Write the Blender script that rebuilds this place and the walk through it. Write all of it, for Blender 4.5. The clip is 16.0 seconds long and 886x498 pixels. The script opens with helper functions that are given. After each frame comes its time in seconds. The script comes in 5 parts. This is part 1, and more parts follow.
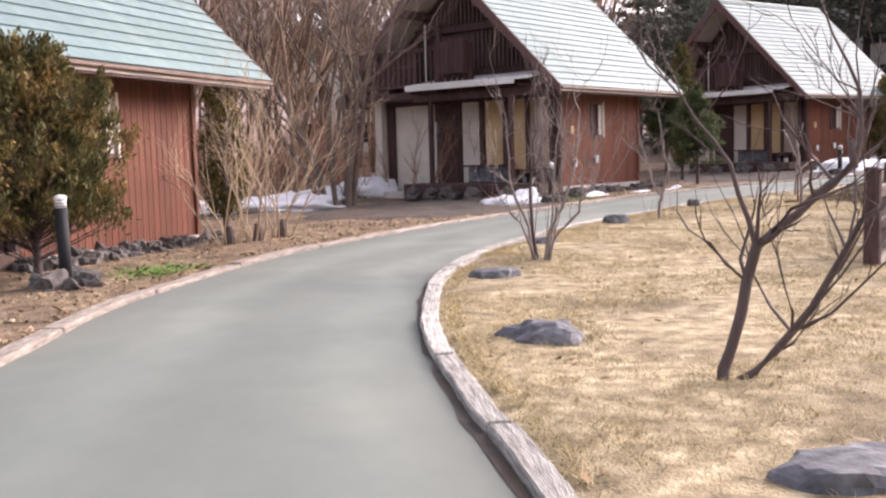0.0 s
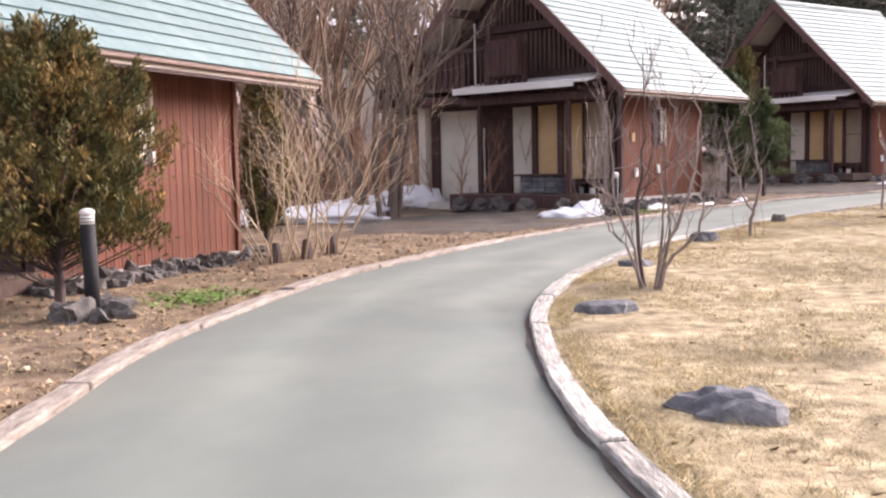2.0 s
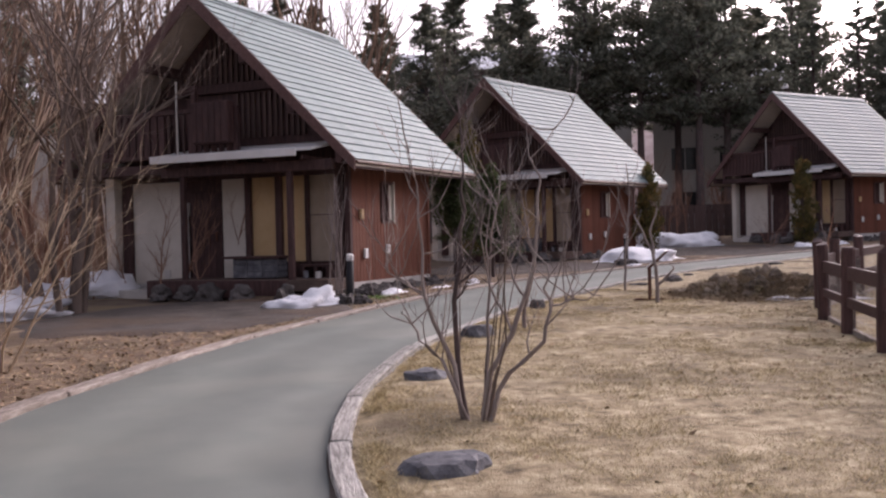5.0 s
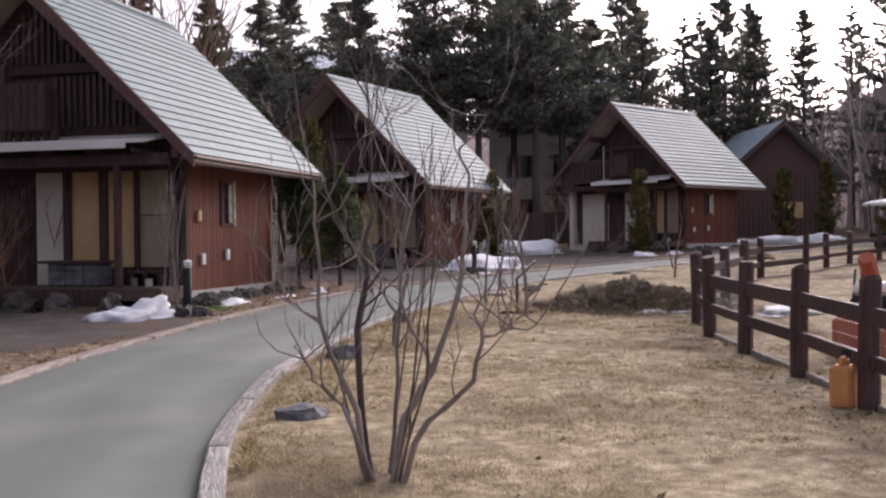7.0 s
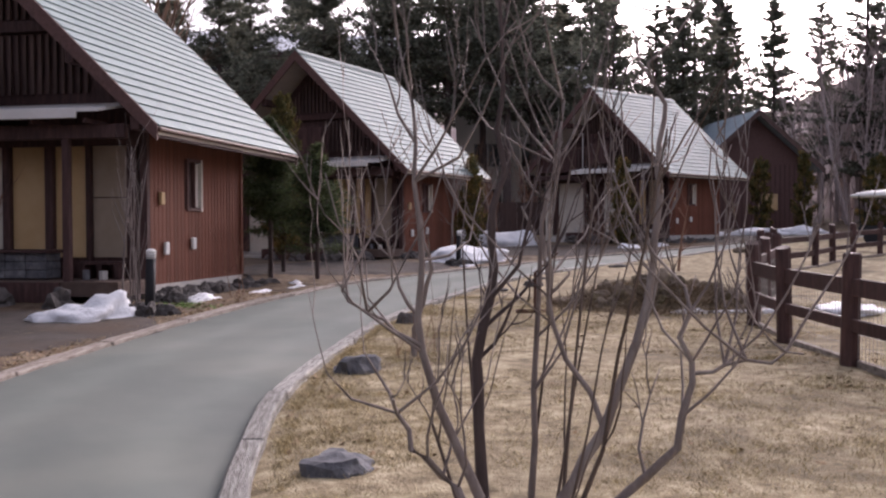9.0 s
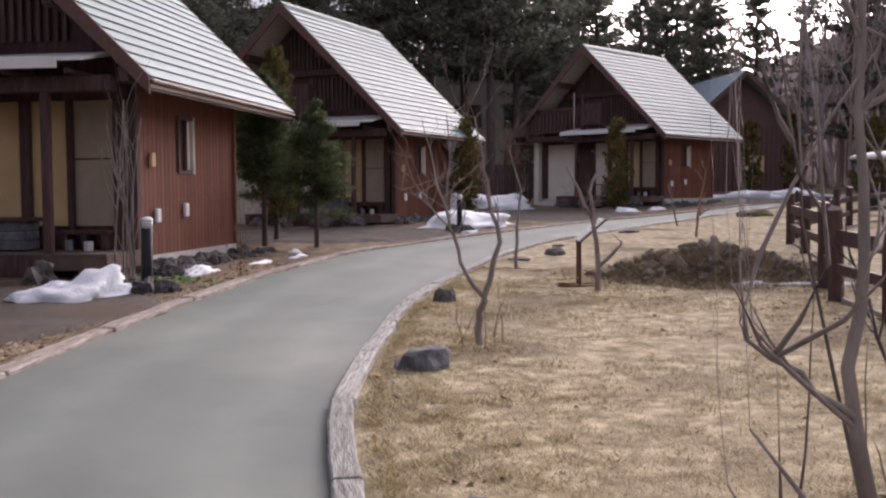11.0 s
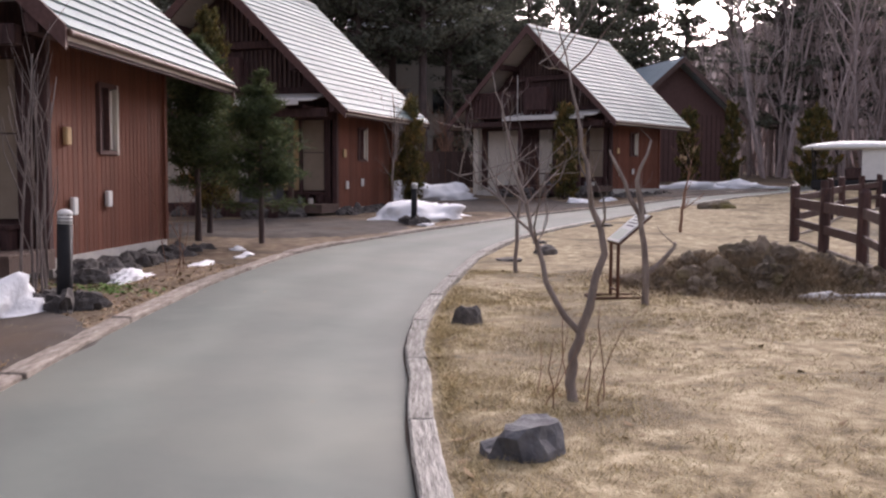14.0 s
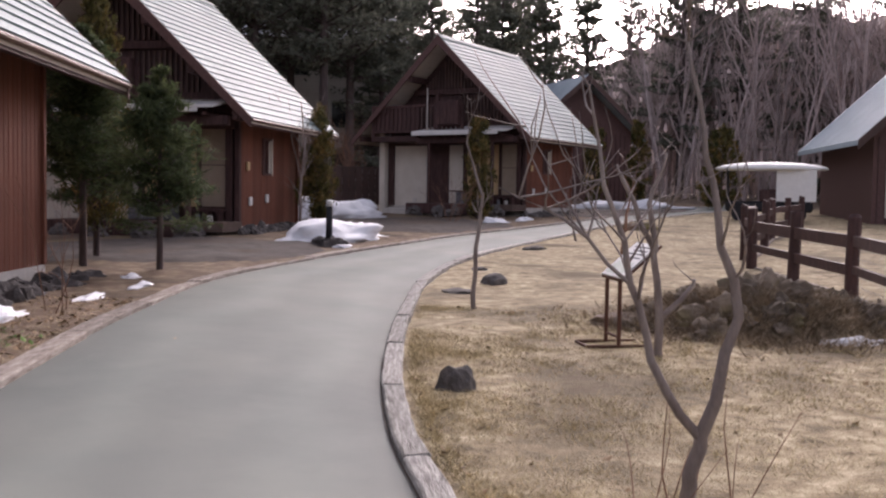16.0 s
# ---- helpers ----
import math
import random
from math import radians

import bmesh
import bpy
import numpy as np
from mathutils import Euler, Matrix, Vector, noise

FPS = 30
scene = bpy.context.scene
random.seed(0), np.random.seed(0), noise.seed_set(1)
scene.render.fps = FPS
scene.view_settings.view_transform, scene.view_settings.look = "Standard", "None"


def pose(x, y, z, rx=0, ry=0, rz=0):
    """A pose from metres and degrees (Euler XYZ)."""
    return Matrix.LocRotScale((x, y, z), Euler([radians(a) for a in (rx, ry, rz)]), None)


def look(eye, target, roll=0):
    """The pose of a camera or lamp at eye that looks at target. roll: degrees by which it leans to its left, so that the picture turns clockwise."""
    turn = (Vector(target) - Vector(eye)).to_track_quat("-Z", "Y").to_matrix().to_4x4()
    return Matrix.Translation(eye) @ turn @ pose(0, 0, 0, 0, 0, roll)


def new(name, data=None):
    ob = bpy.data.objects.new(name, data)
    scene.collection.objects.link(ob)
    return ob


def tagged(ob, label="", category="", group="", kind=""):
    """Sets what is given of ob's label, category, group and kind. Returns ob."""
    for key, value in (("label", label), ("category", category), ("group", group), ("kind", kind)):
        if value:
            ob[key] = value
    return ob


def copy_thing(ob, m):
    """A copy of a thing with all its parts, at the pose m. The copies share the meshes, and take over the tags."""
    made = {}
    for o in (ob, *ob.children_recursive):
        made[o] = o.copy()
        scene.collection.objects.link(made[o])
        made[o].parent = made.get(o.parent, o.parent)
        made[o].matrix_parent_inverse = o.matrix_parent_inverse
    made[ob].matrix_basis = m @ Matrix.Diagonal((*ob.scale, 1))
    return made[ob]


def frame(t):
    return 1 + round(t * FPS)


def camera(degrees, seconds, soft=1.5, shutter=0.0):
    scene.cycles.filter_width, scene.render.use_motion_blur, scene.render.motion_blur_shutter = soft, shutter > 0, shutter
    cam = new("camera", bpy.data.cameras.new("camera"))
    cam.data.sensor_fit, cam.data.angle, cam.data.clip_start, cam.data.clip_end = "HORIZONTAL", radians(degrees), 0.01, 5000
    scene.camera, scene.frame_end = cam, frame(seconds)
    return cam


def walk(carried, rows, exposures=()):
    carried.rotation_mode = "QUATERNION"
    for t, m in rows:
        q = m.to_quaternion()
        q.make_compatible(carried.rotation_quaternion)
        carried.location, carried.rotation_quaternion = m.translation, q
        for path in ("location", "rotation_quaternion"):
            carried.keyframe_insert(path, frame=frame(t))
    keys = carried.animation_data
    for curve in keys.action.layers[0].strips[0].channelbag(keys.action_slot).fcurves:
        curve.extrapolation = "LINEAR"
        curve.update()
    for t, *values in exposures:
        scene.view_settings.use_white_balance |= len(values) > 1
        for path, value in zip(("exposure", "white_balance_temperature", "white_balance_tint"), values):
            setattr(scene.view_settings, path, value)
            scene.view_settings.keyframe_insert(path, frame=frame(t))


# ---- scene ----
cam = camera(48.0, 16.0, soft=2.3)
PATH = [
    (0, (0.293, 0.564, 1.413), (0.204, 2.554, 1.225), -1.6),
    (0.5, (0.124, 1.003, 1.426), (0.003, 2.99, 1.234), -1.6),
    (1, (-0.087, 1.45, 1.442), (-0.235, 3.436, 1.248), -1.5),
    (1.5, (-0.307, 1.897, 1.438), (-0.466, 3.882, 1.252), -1.3),
    (2, (-0.522, 2.388, 1.444), (-0.652, 4.376, 1.272), -1.2),
    (2.5, (-0.695, 2.886, 1.451), (-0.764, 4.879, 1.302), -1.3),
    (3, (-0.852, 3.414, 1.476), (-0.822, 5.411, 1.358), -1.5),
    (3.5, (-0.954, 4.01, 1.511), (-0.813, 6.003, 1.42), -1.8),
    (4, (-1.017, 4.614, 1.496), (-0.766, 6.597, 1.438), -2.0),
    (4.5, (-1.043, 5.162, 1.497), (-0.676, 7.128, 1.459), -1.9),
    (5, (-1.096, 5.673, 1.489), (-0.603, 7.611, 1.46), -1.4),
    (5.2, (-1.106, 5.86, 1.496), (-0.565, 7.785, 1.466), -1.5),
    (7.3, (-1.147, 7.629, 1.536), (-0.295, 9.438, 1.507), -0.3),
    (7.5, (-1.181, 7.833, 1.527), (-0.312, 9.634, 1.495), -0.2),
    (8, (-1.117, 8.495, 1.512), (-0.231, 10.287, 1.478), -0.1),
    (8.5, (-1.018, 9.197, 1.47), (-0.118, 10.983, 1.436), -0.1),
    (9, (-0.899, 9.838, 1.461), (0.009, 11.62, 1.418), -0.2),
    (9.2, (-0.909, 10.055, 1.458), (0.003, 11.834, 1.404), -0.2),
    (11.3, (-0.973, 11.981, 1.483), (0.0, 13.723, 1.353), -0.2),
    (11.5, (-0.951, 12.18, 1.484), (0.024, 13.92, 1.344), -0.1),
    (12, (-0.854, 12.722, 1.474), (0.125, 14.459, 1.317), -0.3),
    (12.5, (-0.753, 13.247, 1.466), (0.239, 14.976, 1.299), -0.4),
    (13, (-0.695, 13.694, 1.473), (0.326, 15.405, 1.307), -0.3),
    (13.5, (-0.64, 14.109, 1.476), (0.426, 15.795, 1.321), -0.0),
    (14, (-0.496, 14.635, 1.474), (0.625, 16.285, 1.333), 0.2),
    (14.5, (-0.356, 15.186, 1.472), (0.844, 16.781, 1.341), 0.4),
    (15, (-0.105, 15.805, 1.444), (1.162, 17.348, 1.325), 0.6),
    (15.5, (0.099, 16.375, 1.462), (1.402, 17.888, 1.35), 0.7),
    (16, (0.205, 16.796, 1.491), (1.505, 18.312, 1.385), 0.9),
]
walk(cam, [(t, look(eye, target, roll)) for t, eye, target, roll in PATH],
     [(0, 1.82, 6550, 26), (2, 1.97, 6550, 26), (3.5, 1.58, 6450, 28), (5, 0.89, 6400, 31), (7.5, 0.84, 6300, 28), (9.2, 0.82, 6250, 29), (12, 1.04, 6400, 26), (16, 0.96, 6400, 28)])

# ---- world, sun ----
world = bpy.data.worlds.new("world")
scene.world = world
world.use_nodes = True
wn = world.node_tree.nodes
sky = wn.new("ShaderNodeTexSky")
sky.sky_type, sky.sun_disc = "NISHITA", False
sky.sun_elevation, sky.sun_rotation = radians(20), radians(55)
sky.air_density, sky.dust_density, sky.ozone_density = 1.0, 6.0, 1.0
veil = wn.new("ShaderNodeHueSaturation")
veil.inputs["Saturation"].default_value = 0.35
world.node_tree.links.new(sky.outputs[0], veil.inputs["Color"])
world.node_tree.links.new(veil.outputs[0], wn["Background"].inputs["Color"])
wn["Background"].inputs["Strength"].default_value = 0.15
sun = new("sun", bpy.data.lights.new("sun", "SUN"))
sun.data.energy, sun.data.angle, sun.data.color = 0.75, radians(25), (1.0, 0.94, 0.86)
sun.matrix_world = look((0, 0, 30), (-20, -14, 12))


# ---- materials ----
def material(name, colours, rough=0.8, scale=4.0, detail=8.0, stretch=(1, 1, 1), bump=0.3, fine=60.0, metal=0.0, vary=0.0, stain=None, island=0.0):
    """Noise between colours, a fine grain bump, optional stain colour at a large scale, optional variation by object."""
    m = bpy.data.materials.new(name)
    m.use_nodes = True
    n, l = m.node_tree.nodes, m.node_tree.links
    b = n["Principled BSDF"]
    tc, mp = n.new("ShaderNodeTexCoord"), n.new("ShaderNodeMapping")
    mp.inputs["Scale"].default_value = stretch
    l.new(tc.outputs["Object"], mp.inputs["Vector"])
    a = n.new("ShaderNodeTexNoise")
    a.inputs["Scale"].default_value, a.inputs["Detail"].default_value, a.inputs["Roughness"].default_value = scale, detail, 0.65
    l.new(mp.outputs[0], a.inputs["Vector"])
    ramp = n.new("ShaderNodeValToRGB")
    el = ramp.color_ramp.elements
    el[0].position, el[1].position = 0.3, 0.7
    el[0].color, el[1].color = (*colours[0], 1), (*colours[-1], 1)
    for i, c in enumerate(colours[1:-1]):
        e = el.new(0.3 + 0.4 * (i + 1) / (len(colours) - 1))
        e.color = (*c, 1)
    l.new(a.outputs[0], ramp.inputs[0])
    colour = ramp.outputs[0]
    if stain:
        s2 = n.new("ShaderNodeTexNoise")
        s2.inputs["Scale"].default_value, s2.inputs["Detail"].default_value = stain[1], 5
        l.new(tc.outputs["Object"], s2.inputs["Vector"])
        r2 = n.new("ShaderNodeValToRGB")
        r2.color_ramp.elements[0].position, r2.color_ramp.elements[1].position = stain[2], stain[2] + 0.18
        l.new(s2.outputs[0], r2.inputs[0])
        mx = n.new("ShaderNodeMix")
        mx.data_type = "RGBA"
        l.new(r2.outputs[0], mx.inputs[0])
        l.new(colour, mx.inputs[6])
        mx.inputs[7].default_value = (*stain[0], 1)
        colour = mx.outputs[2]
    if vary or island:
        hs = n.new("ShaderNodeHueSaturation")
        mr = n.new("ShaderNodeMapRange")
        v = vary or island
        mr.inputs[3].default_value, mr.inputs[4].default_value = 1 - v, 1 + v
        src = n.new("ShaderNodeObjectInfo").outputs["Random"] if vary else n.new("ShaderNodeNewGeometry").outputs["Random Per Island"]
        l.new(src, mr.inputs[0])
        l.new(mr.outputs[0], hs.inputs["Value"])
        l.new(colour, hs.inputs["Color"])
        colour = hs.outputs[0]
    l.new(colour, b.inputs["Base Color"])
    b.inputs["Roughness"].default_value, b.inputs["Metallic"].default_value = rough, metal
    b.inputs["Specular IOR Level"].default_value = 0.3
    if bump:
        f = n.new("ShaderNodeTexNoise")
        f.inputs["Scale"].default_value, f.inputs["Detail"].default_value = fine, 6
        l.new(mp.outputs[0], f.inputs["Vector"])
        bp = n.new("ShaderNodeBump")
        bp.inputs["Strength"].default_value, bp.inputs["Distance"].default_value = bump, 0.02
        l.new(f.outputs[0], bp.inputs["Height"])
        l.new(bp.outputs[0], b.inputs["Normal"])
    return m


def let_through(m, share):
    """Thin leaves and needles pass part of the light that falls on their far side."""
    n, l = m.node_tree.nodes, m.node_tree.links
    b, out = n["Principled BSDF"], n["Material Output"]
    tr, mx = n.new("ShaderNodeBsdfTranslucent"), n.new("ShaderNodeMixShader")
    l.new(b.inputs["Base Color"].links[0].from_socket, tr.inputs["Color"])
    mx.inputs[0].default_value = share
    l.new(b.outputs[0], mx.inputs[1]), l.new(tr.outputs[0], mx.inputs[2])
    l.new(mx.outputs[0], out.inputs["Surface"])


ASPHALT = material("asphalt", [(0.118, 0.139, 0.126), (0.15, 0.169, 0.153), (0.18, 0.195, 0.174)], 0.75, 0.45, 10, (1, 0.6, 1), bump=0.2, fine=220, stain=((0.2, 0.213, 0.186), 0.3, 0.5))
def lane_wear(m):
    """Paler wheel tracks and a damp dirty edge, by the sheet's across attribute."""
    n, l = m.node_tree.nodes, m.node_tree.links
    b = n["Principled BSDF"]
    old = b.inputs["Base Color"].links[0].from_socket
    at, nz, ad = n.new("ShaderNodeAttribute"), n.new("ShaderNodeTexNoise"), n.new("ShaderNodeMath")
    at.attribute_name = "across"
    nz.inputs["Scale"].default_value, nz.inputs["Detail"].default_value = 0.55, 7
    tc = n.new("ShaderNodeTexCoord")
    l.new(tc.outputs["Object"], nz.inputs["Vector"])
    ad.operation = "MULTIPLY_ADD"
    sc = n.new("ShaderNodeMath")
    sc.operation = "MULTIPLY_ADD"
    sc.inputs[1].default_value, sc.inputs[2].default_value = 0.72, -0.02
    l.new(at.outputs["Fac"], sc.inputs[0])
    l.new(nz.outputs[0], ad.inputs[0])
    ad.inputs[1].default_value = 0.3
    l.new(sc.outputs[0], ad.inputs[2])
    r = n.new("ShaderNodeValToRGB")
    r.color_ramp.interpolation = "EASE"
    el = r.color_ramp.elements
    el[0].position, el[0].color = 0.12, (0.9, 0.88, 0.86, 1)
    el[1].position, el[1].color = 0.9, (0.7, 0.7, 0.7, 1)
    for at_, c in ((0.24, 0.97), (0.36, 1.12), (0.48, 0.95), (0.6, 1.0), (0.71, 1.13), (0.82, 0.93)):
        e = el.new(at_)
        e.color = (c, c, c * 0.985, 1)
    l.new(ad.outputs[0], r.inputs[0])
    mx = n.new("ShaderNodeMix")
    mx.data_type, mx.blend_type = "RGBA", "MULTIPLY"
    mx.inputs[0].default_value = 1
    l.new(old, mx.inputs[6]), l.new(r.outputs[0], mx.inputs[7])
    l.new(mx.outputs[2], b.inputs["Base Color"])


lane_wear(ASPHALT)
LAWN = material("dry_lawn", [(0.1, 0.076, 0.042), (0.33, 0.265, 0.16), (0.6, 0.515, 0.345)], 0.95, 5.5, 15, bump=1.0, fine=55, stain=((0.13, 0.098, 0.055), 0.6, 0.5))
STRAW = material("straw", [(0.38, 0.31, 0.16), (0.6, 0.5, 0.31)], 0.9, 3, 4, bump=0, island=0.55)
DEADGRASS = material("dead_grass", [(0.15, 0.11, 0.07), (0.38, 0.3, 0.2)], 0.9, 3, 4, bump=0, island=0.5)
SOIL = material("soil", [(0.085, 0.062, 0.045), (0.15, 0.11, 0.08), (0.22, 0.17, 0.115)], 0.95, 1.1, 12, bump=0.9, fine=40, stain=((0.26, 0.2, 0.115), 0.45, 0.52))
GRAVEL = material("dark_gravel", [(0.045, 0.038, 0.034), (0.08, 0.068, 0.06), (0.12, 0.1, 0.088)], 0.95, 2.2, 12, bump=0.8, fine=70, stain=((0.1, 0.07, 0.05), 0.6, 0.5))
VERGE = material("verge", [(0.085, 0.056, 0.038), (0.175, 0.122, 0.08), (0.33, 0.26, 0.17)], 0.95, 3.4, 15, bump=1.0, fine=45, stain=((0.085, 0.06, 0.036), 0.8, 0.5))
KERB_WOOD = material("weathered_timber", [(0.13, 0.12, 0.105), (0.37, 0.355, 0.325), (0.58, 0.565, 0.53)], 0.9, 6, 12, (6, 0.6, 6), 0.9, 24, vary=0.25)
KERB_LEFT = material("worn_timber", [(0.15, 0.12, 0.1), (0.32, 0.275, 0.235), (0.46, 0.41, 0.36)], 0.9, 4, 10, (5, 1, 5), 0.9, 30, vary=0.2)
REDWOOD = material("red_stained_boards", [(0.1, 0.034, 0.021), (0.16, 0.057, 0.034), (0.22, 0.088, 0.055)], 0.7, 3, 8, (6, 6, 0.5), 0.35, 30, vary=0.18, stain=((0.115, 0.05, 0.033), 0.9, 0.55))
DARKWOOD = material("dark_stained_timber", [(0.036, 0.019, 0.019), (0.063, 0.033, 0.031), (0.105, 0.056, 0.051)], 0.65, 4, 8, (4, 4, 0.6), 0.3, 30, vary=0.15)
SLAT = material("grey_brown_slats", [(0.07, 0.045, 0.04), (0.12, 0.08, 0.07)], 0.8, 4, 6, (4, 4, 0.5), 0.3, 30, vary=0.2)
DECKWOOD = material("deck_boards", [(0.09, 0.06, 0.05), (0.16, 0.115, 0.095)], 0.8, 4, 8, (1, 5, 1), 0.4, 30, vary=0.15)
PLASTER = material("cream_render", [(0.56, 0.52, 0.45), (0.66, 0.62, 0.55)], 0.9, 2, 6, bump=0.2, fine=90)
SHOJI = material("yellowed_screen", [(0.5, 0.345, 0.175), (0.59, 0.43, 0.245)], 0.8, 1.5, 5, bump=0.1)
DULL = material("dull_beige_panel", [(0.27, 0.215, 0.16), (0.36, 0.29, 0.225)], 0.85, 1.8, 6, bump=0.1)
SOFFIT = material("pale_soffit", [(0.5, 0.44, 0.38), (0.62, 0.56, 0.49)], 0.85, 2, 6, (4, 0.6, 4), 0.2, 30)
ROOF = material("pale_green_roof", [(0.155, 0.22, 0.222), (0.2, 0.268, 0.266), (0.26, 0.32, 0.315)], 0.6, 2.2, 9, bump=0.15, fine=40, vary=0.08)
ROOF_TEAL = material("teal_roof", [(0.1, 0.162, 0.166), (0.135, 0.2, 0.202), (0.18, 0.245, 0.243)], 0.6, 2.2, 9, bump=0.15, fine=40, vary=0.08)
ROOF_GREY = material("blue_grey_roof", [(0.3, 0.38, 0.42), (0.38, 0.46, 0.5)], 0.5, 1.5, 7, bump=0.1, vary=0.05)
AWNING = material("white_awning", [(0.62, 0.61, 0.59), (0.75, 0.74, 0.72)], 0.6, 2, 6, bump=0.1)
GUTTER = material("copper_brown_gutter", [(0.1, 0.06, 0.046), (0.17, 0.105, 0.08)], 0.5, 3, 5, bump=0.1)
GLASS = material("dark_glass", [(0.02, 0.022, 0.024), (0.03, 0.032, 0.034)], 0.08, 1, 2, bump=0)
CONCRETE = material("pale_concrete", [(0.42, 0.4, 0.37), (0.58, 0.56, 0.52)], 0.9, 3, 8, bump=0.4, fine=60)
STONE = material("volcanic_stone", [(0.05, 0.045, 0.042), (0.11, 0.1, 0.095), (0.17, 0.155, 0.145)], 0.95, 5, 12, bump=1.0, fine=18, vary=0.25)
SLATE_ROCK = material("blue_grey_rock", [(0.045, 0.047, 0.055), (0.12, 0.122, 0.135), (0.23, 0.23, 0.24)], 0.85, 5, 14, bump=1.0, fine=12)
MOSS_ROCK = material("mossy_rock", [(0.09, 0.07, 0.052), (0.18, 0.145, 0.11), (0.28, 0.23, 0.17)], 0.95, 5, 14, bump=1.0, fine=12, vary=0.35, stain=((0.16, 0.135, 0.045), 1.6, 0.47))
SNOW = material("old_snow", [(0.72, 0.74, 0.78), (0.9, 0.91, 0.93)], 0.7, 3, 8, bump=0.6, fine=16)
BARK = material("grey_bark", [(0.13, 0.105, 0.093), (0.24, 0.2, 0.182), (0.36, 0.315, 0.285)], 0.9, 8, 8, (1, 1, 0.3), 0.5, 40)
DARKBARK = material("dark_bark", [(0.06, 0.044, 0.042), (0.125, 0.095, 0.088)], 0.9, 8, 8, (1, 1, 0.3), 0.5, 40)
TWIG = material("pale_twigs", [(0.34, 0.26, 0.17), (0.54, 0.43, 0.31)], 0.85, 6, 4, bump=0)
# Far twigs, lightened to mauve-grey so the colour carries the air's haze.
HAZETWIG = material("hazed_brown_twigs", [(0.34, 0.275, 0.26), (0.5, 0.415, 0.395)], 0.9, 3, 4, bump=0, island=0.3)
WARMTWIG = material("warm_brown_twigs", [(0.125, 0.08, 0.055), (0.26, 0.178, 0.125)], 0.9, 3, 4, bump=0, island=0.4)
REDTWIG = material("red_brown_twigs", [(0.2, 0.11, 0.075), (0.33, 0.195, 0.135)], 0.9, 3, 4, bump=0)
NEEDLE = material("pine_needles", [(0.036, 0.056, 0.026), (0.075, 0.1, 0.045), (0.13, 0.145, 0.062)], 0.8, 1.2, 4, bump=0, island=0.45)
# Needles paled and greyed: the distance haze is mixed into their colour.
HAZENEEDLE = material("hazed_pine_needles", [(0.095, 0.108, 0.088), (0.16, 0.172, 0.132), (0.235, 0.222, 0.165)], 0.85, 0.4, 4, bump=0, island=0.4)
THUJA = material("thuja_sprays", [(0.035, 0.046, 0.017), (0.115, 0.1, 0.033), (0.31, 0.185, 0.064)], 0.8, 2.4, 5, bump=0, island=0.5)
MOSSGREEN = material("small_green_leaves", [(0.07, 0.14, 0.025), (0.16, 0.25, 0.06)], 0.8, 5, 4, bump=0, island=0.3)
let_through(NEEDLE, 0.35), let_through(HAZENEEDLE, 0.45), let_through(THUJA, 0.15)
LITTER = material("fallen_leaves", [(0.14, 0.083, 0.047), (0.28, 0.19, 0.11), (0.44, 0.35, 0.24)], 0.9, 2, 3, bump=0, island=0.5)
BLACK = material("black_metal", [(0.012, 0.012, 0.014), (0.022, 0.022, 0.025)], 0.7, 5, 4, bump=0.05)
WHITEPLASTIC = material("white_plastic", [(0.7, 0.7, 0.68), (0.78, 0.78, 0.76)], 0.5, 5, 3, bump=0)
ORANGE = material("orange_paint", [(0.36, 0.085, 0.05), (0.46, 0.13, 0.08)], 0.5, 4, 5, bump=0.1)
OCHRE = material("orange_plastic", [(0.48, 0.2, 0.07), (0.58, 0.28, 0.11)], 0.5, 4, 5, bump=0.05)
PALEWALL = material("hotel_wall", [(0.5, 0.47, 0.42), (0.6, 0.57, 0.52)], 0.9, 0.4, 6, bump=0)
RUST = material("rusty_steel", [(0.07, 0.03, 0.02), (0.13, 0.06, 0.04)], 0.7, 9, 6, bump=0.2)
BARGE = material("brown_bargeboard", [(0.085, 0.045, 0.04), (0.14, 0.078, 0.07)], 0.65, 4, 6, (4, 4, 4), 0.2, 30)
PICTURE = material("faded_print", [(0.5, 0.56, 0.48), (0.62, 0.66, 0.6)], 0.5, 9, 4, bump=0)
# Brown slope with the haze over it painted in as a lighter tone.
HAZEHILL = material("hazed_wooded_slope", [(0.22, 0.17, 0.16), (0.34, 0.27, 0.255), (0.42, 0.345, 0.325)], 0.95, 0.5, 12, bump=0.5, fine=4)
BROWNBARK = material("brown_bark", [(0.1, 0.075, 0.06), (0.2, 0.155, 0.13)], 0.9, 8, 8, (1, 1, 0.3), 0.4, 40)
WIRE = material("galvanised_wire", [(0.3, 0.29, 0.27), (0.4, 0.39, 0.37)], 0.5, 5, 3, bump=0, metal=0.6)


# ---- mesh helpers ----
def gz(x, y):
    """Height of the gently rising ground."""
    d = math.hypot(x, y)
    return 0.00029 * d * d if d < 60 else 1.044 + 0.0348 * (d - 60)


def mesh_from(name, verts, faces, mat, smooth=False):
    me = bpy.data.meshes.new(name)
    me.from_pydata([tuple(v) for v in verts], [], faces)
    me.materials.append(mat)
    if smooth:
        me.polygons.foreach_set("use_smooth", [True] * len(me.polygons))
    me.update()
    return me


def child(name, me, parent, label="", m=None):
    ob = new(name, me)
    if parent:
        ob.parent = parent
    if m is not None:
        ob.matrix_basis = m
    if label:
        ob["label"] = label
    return ob


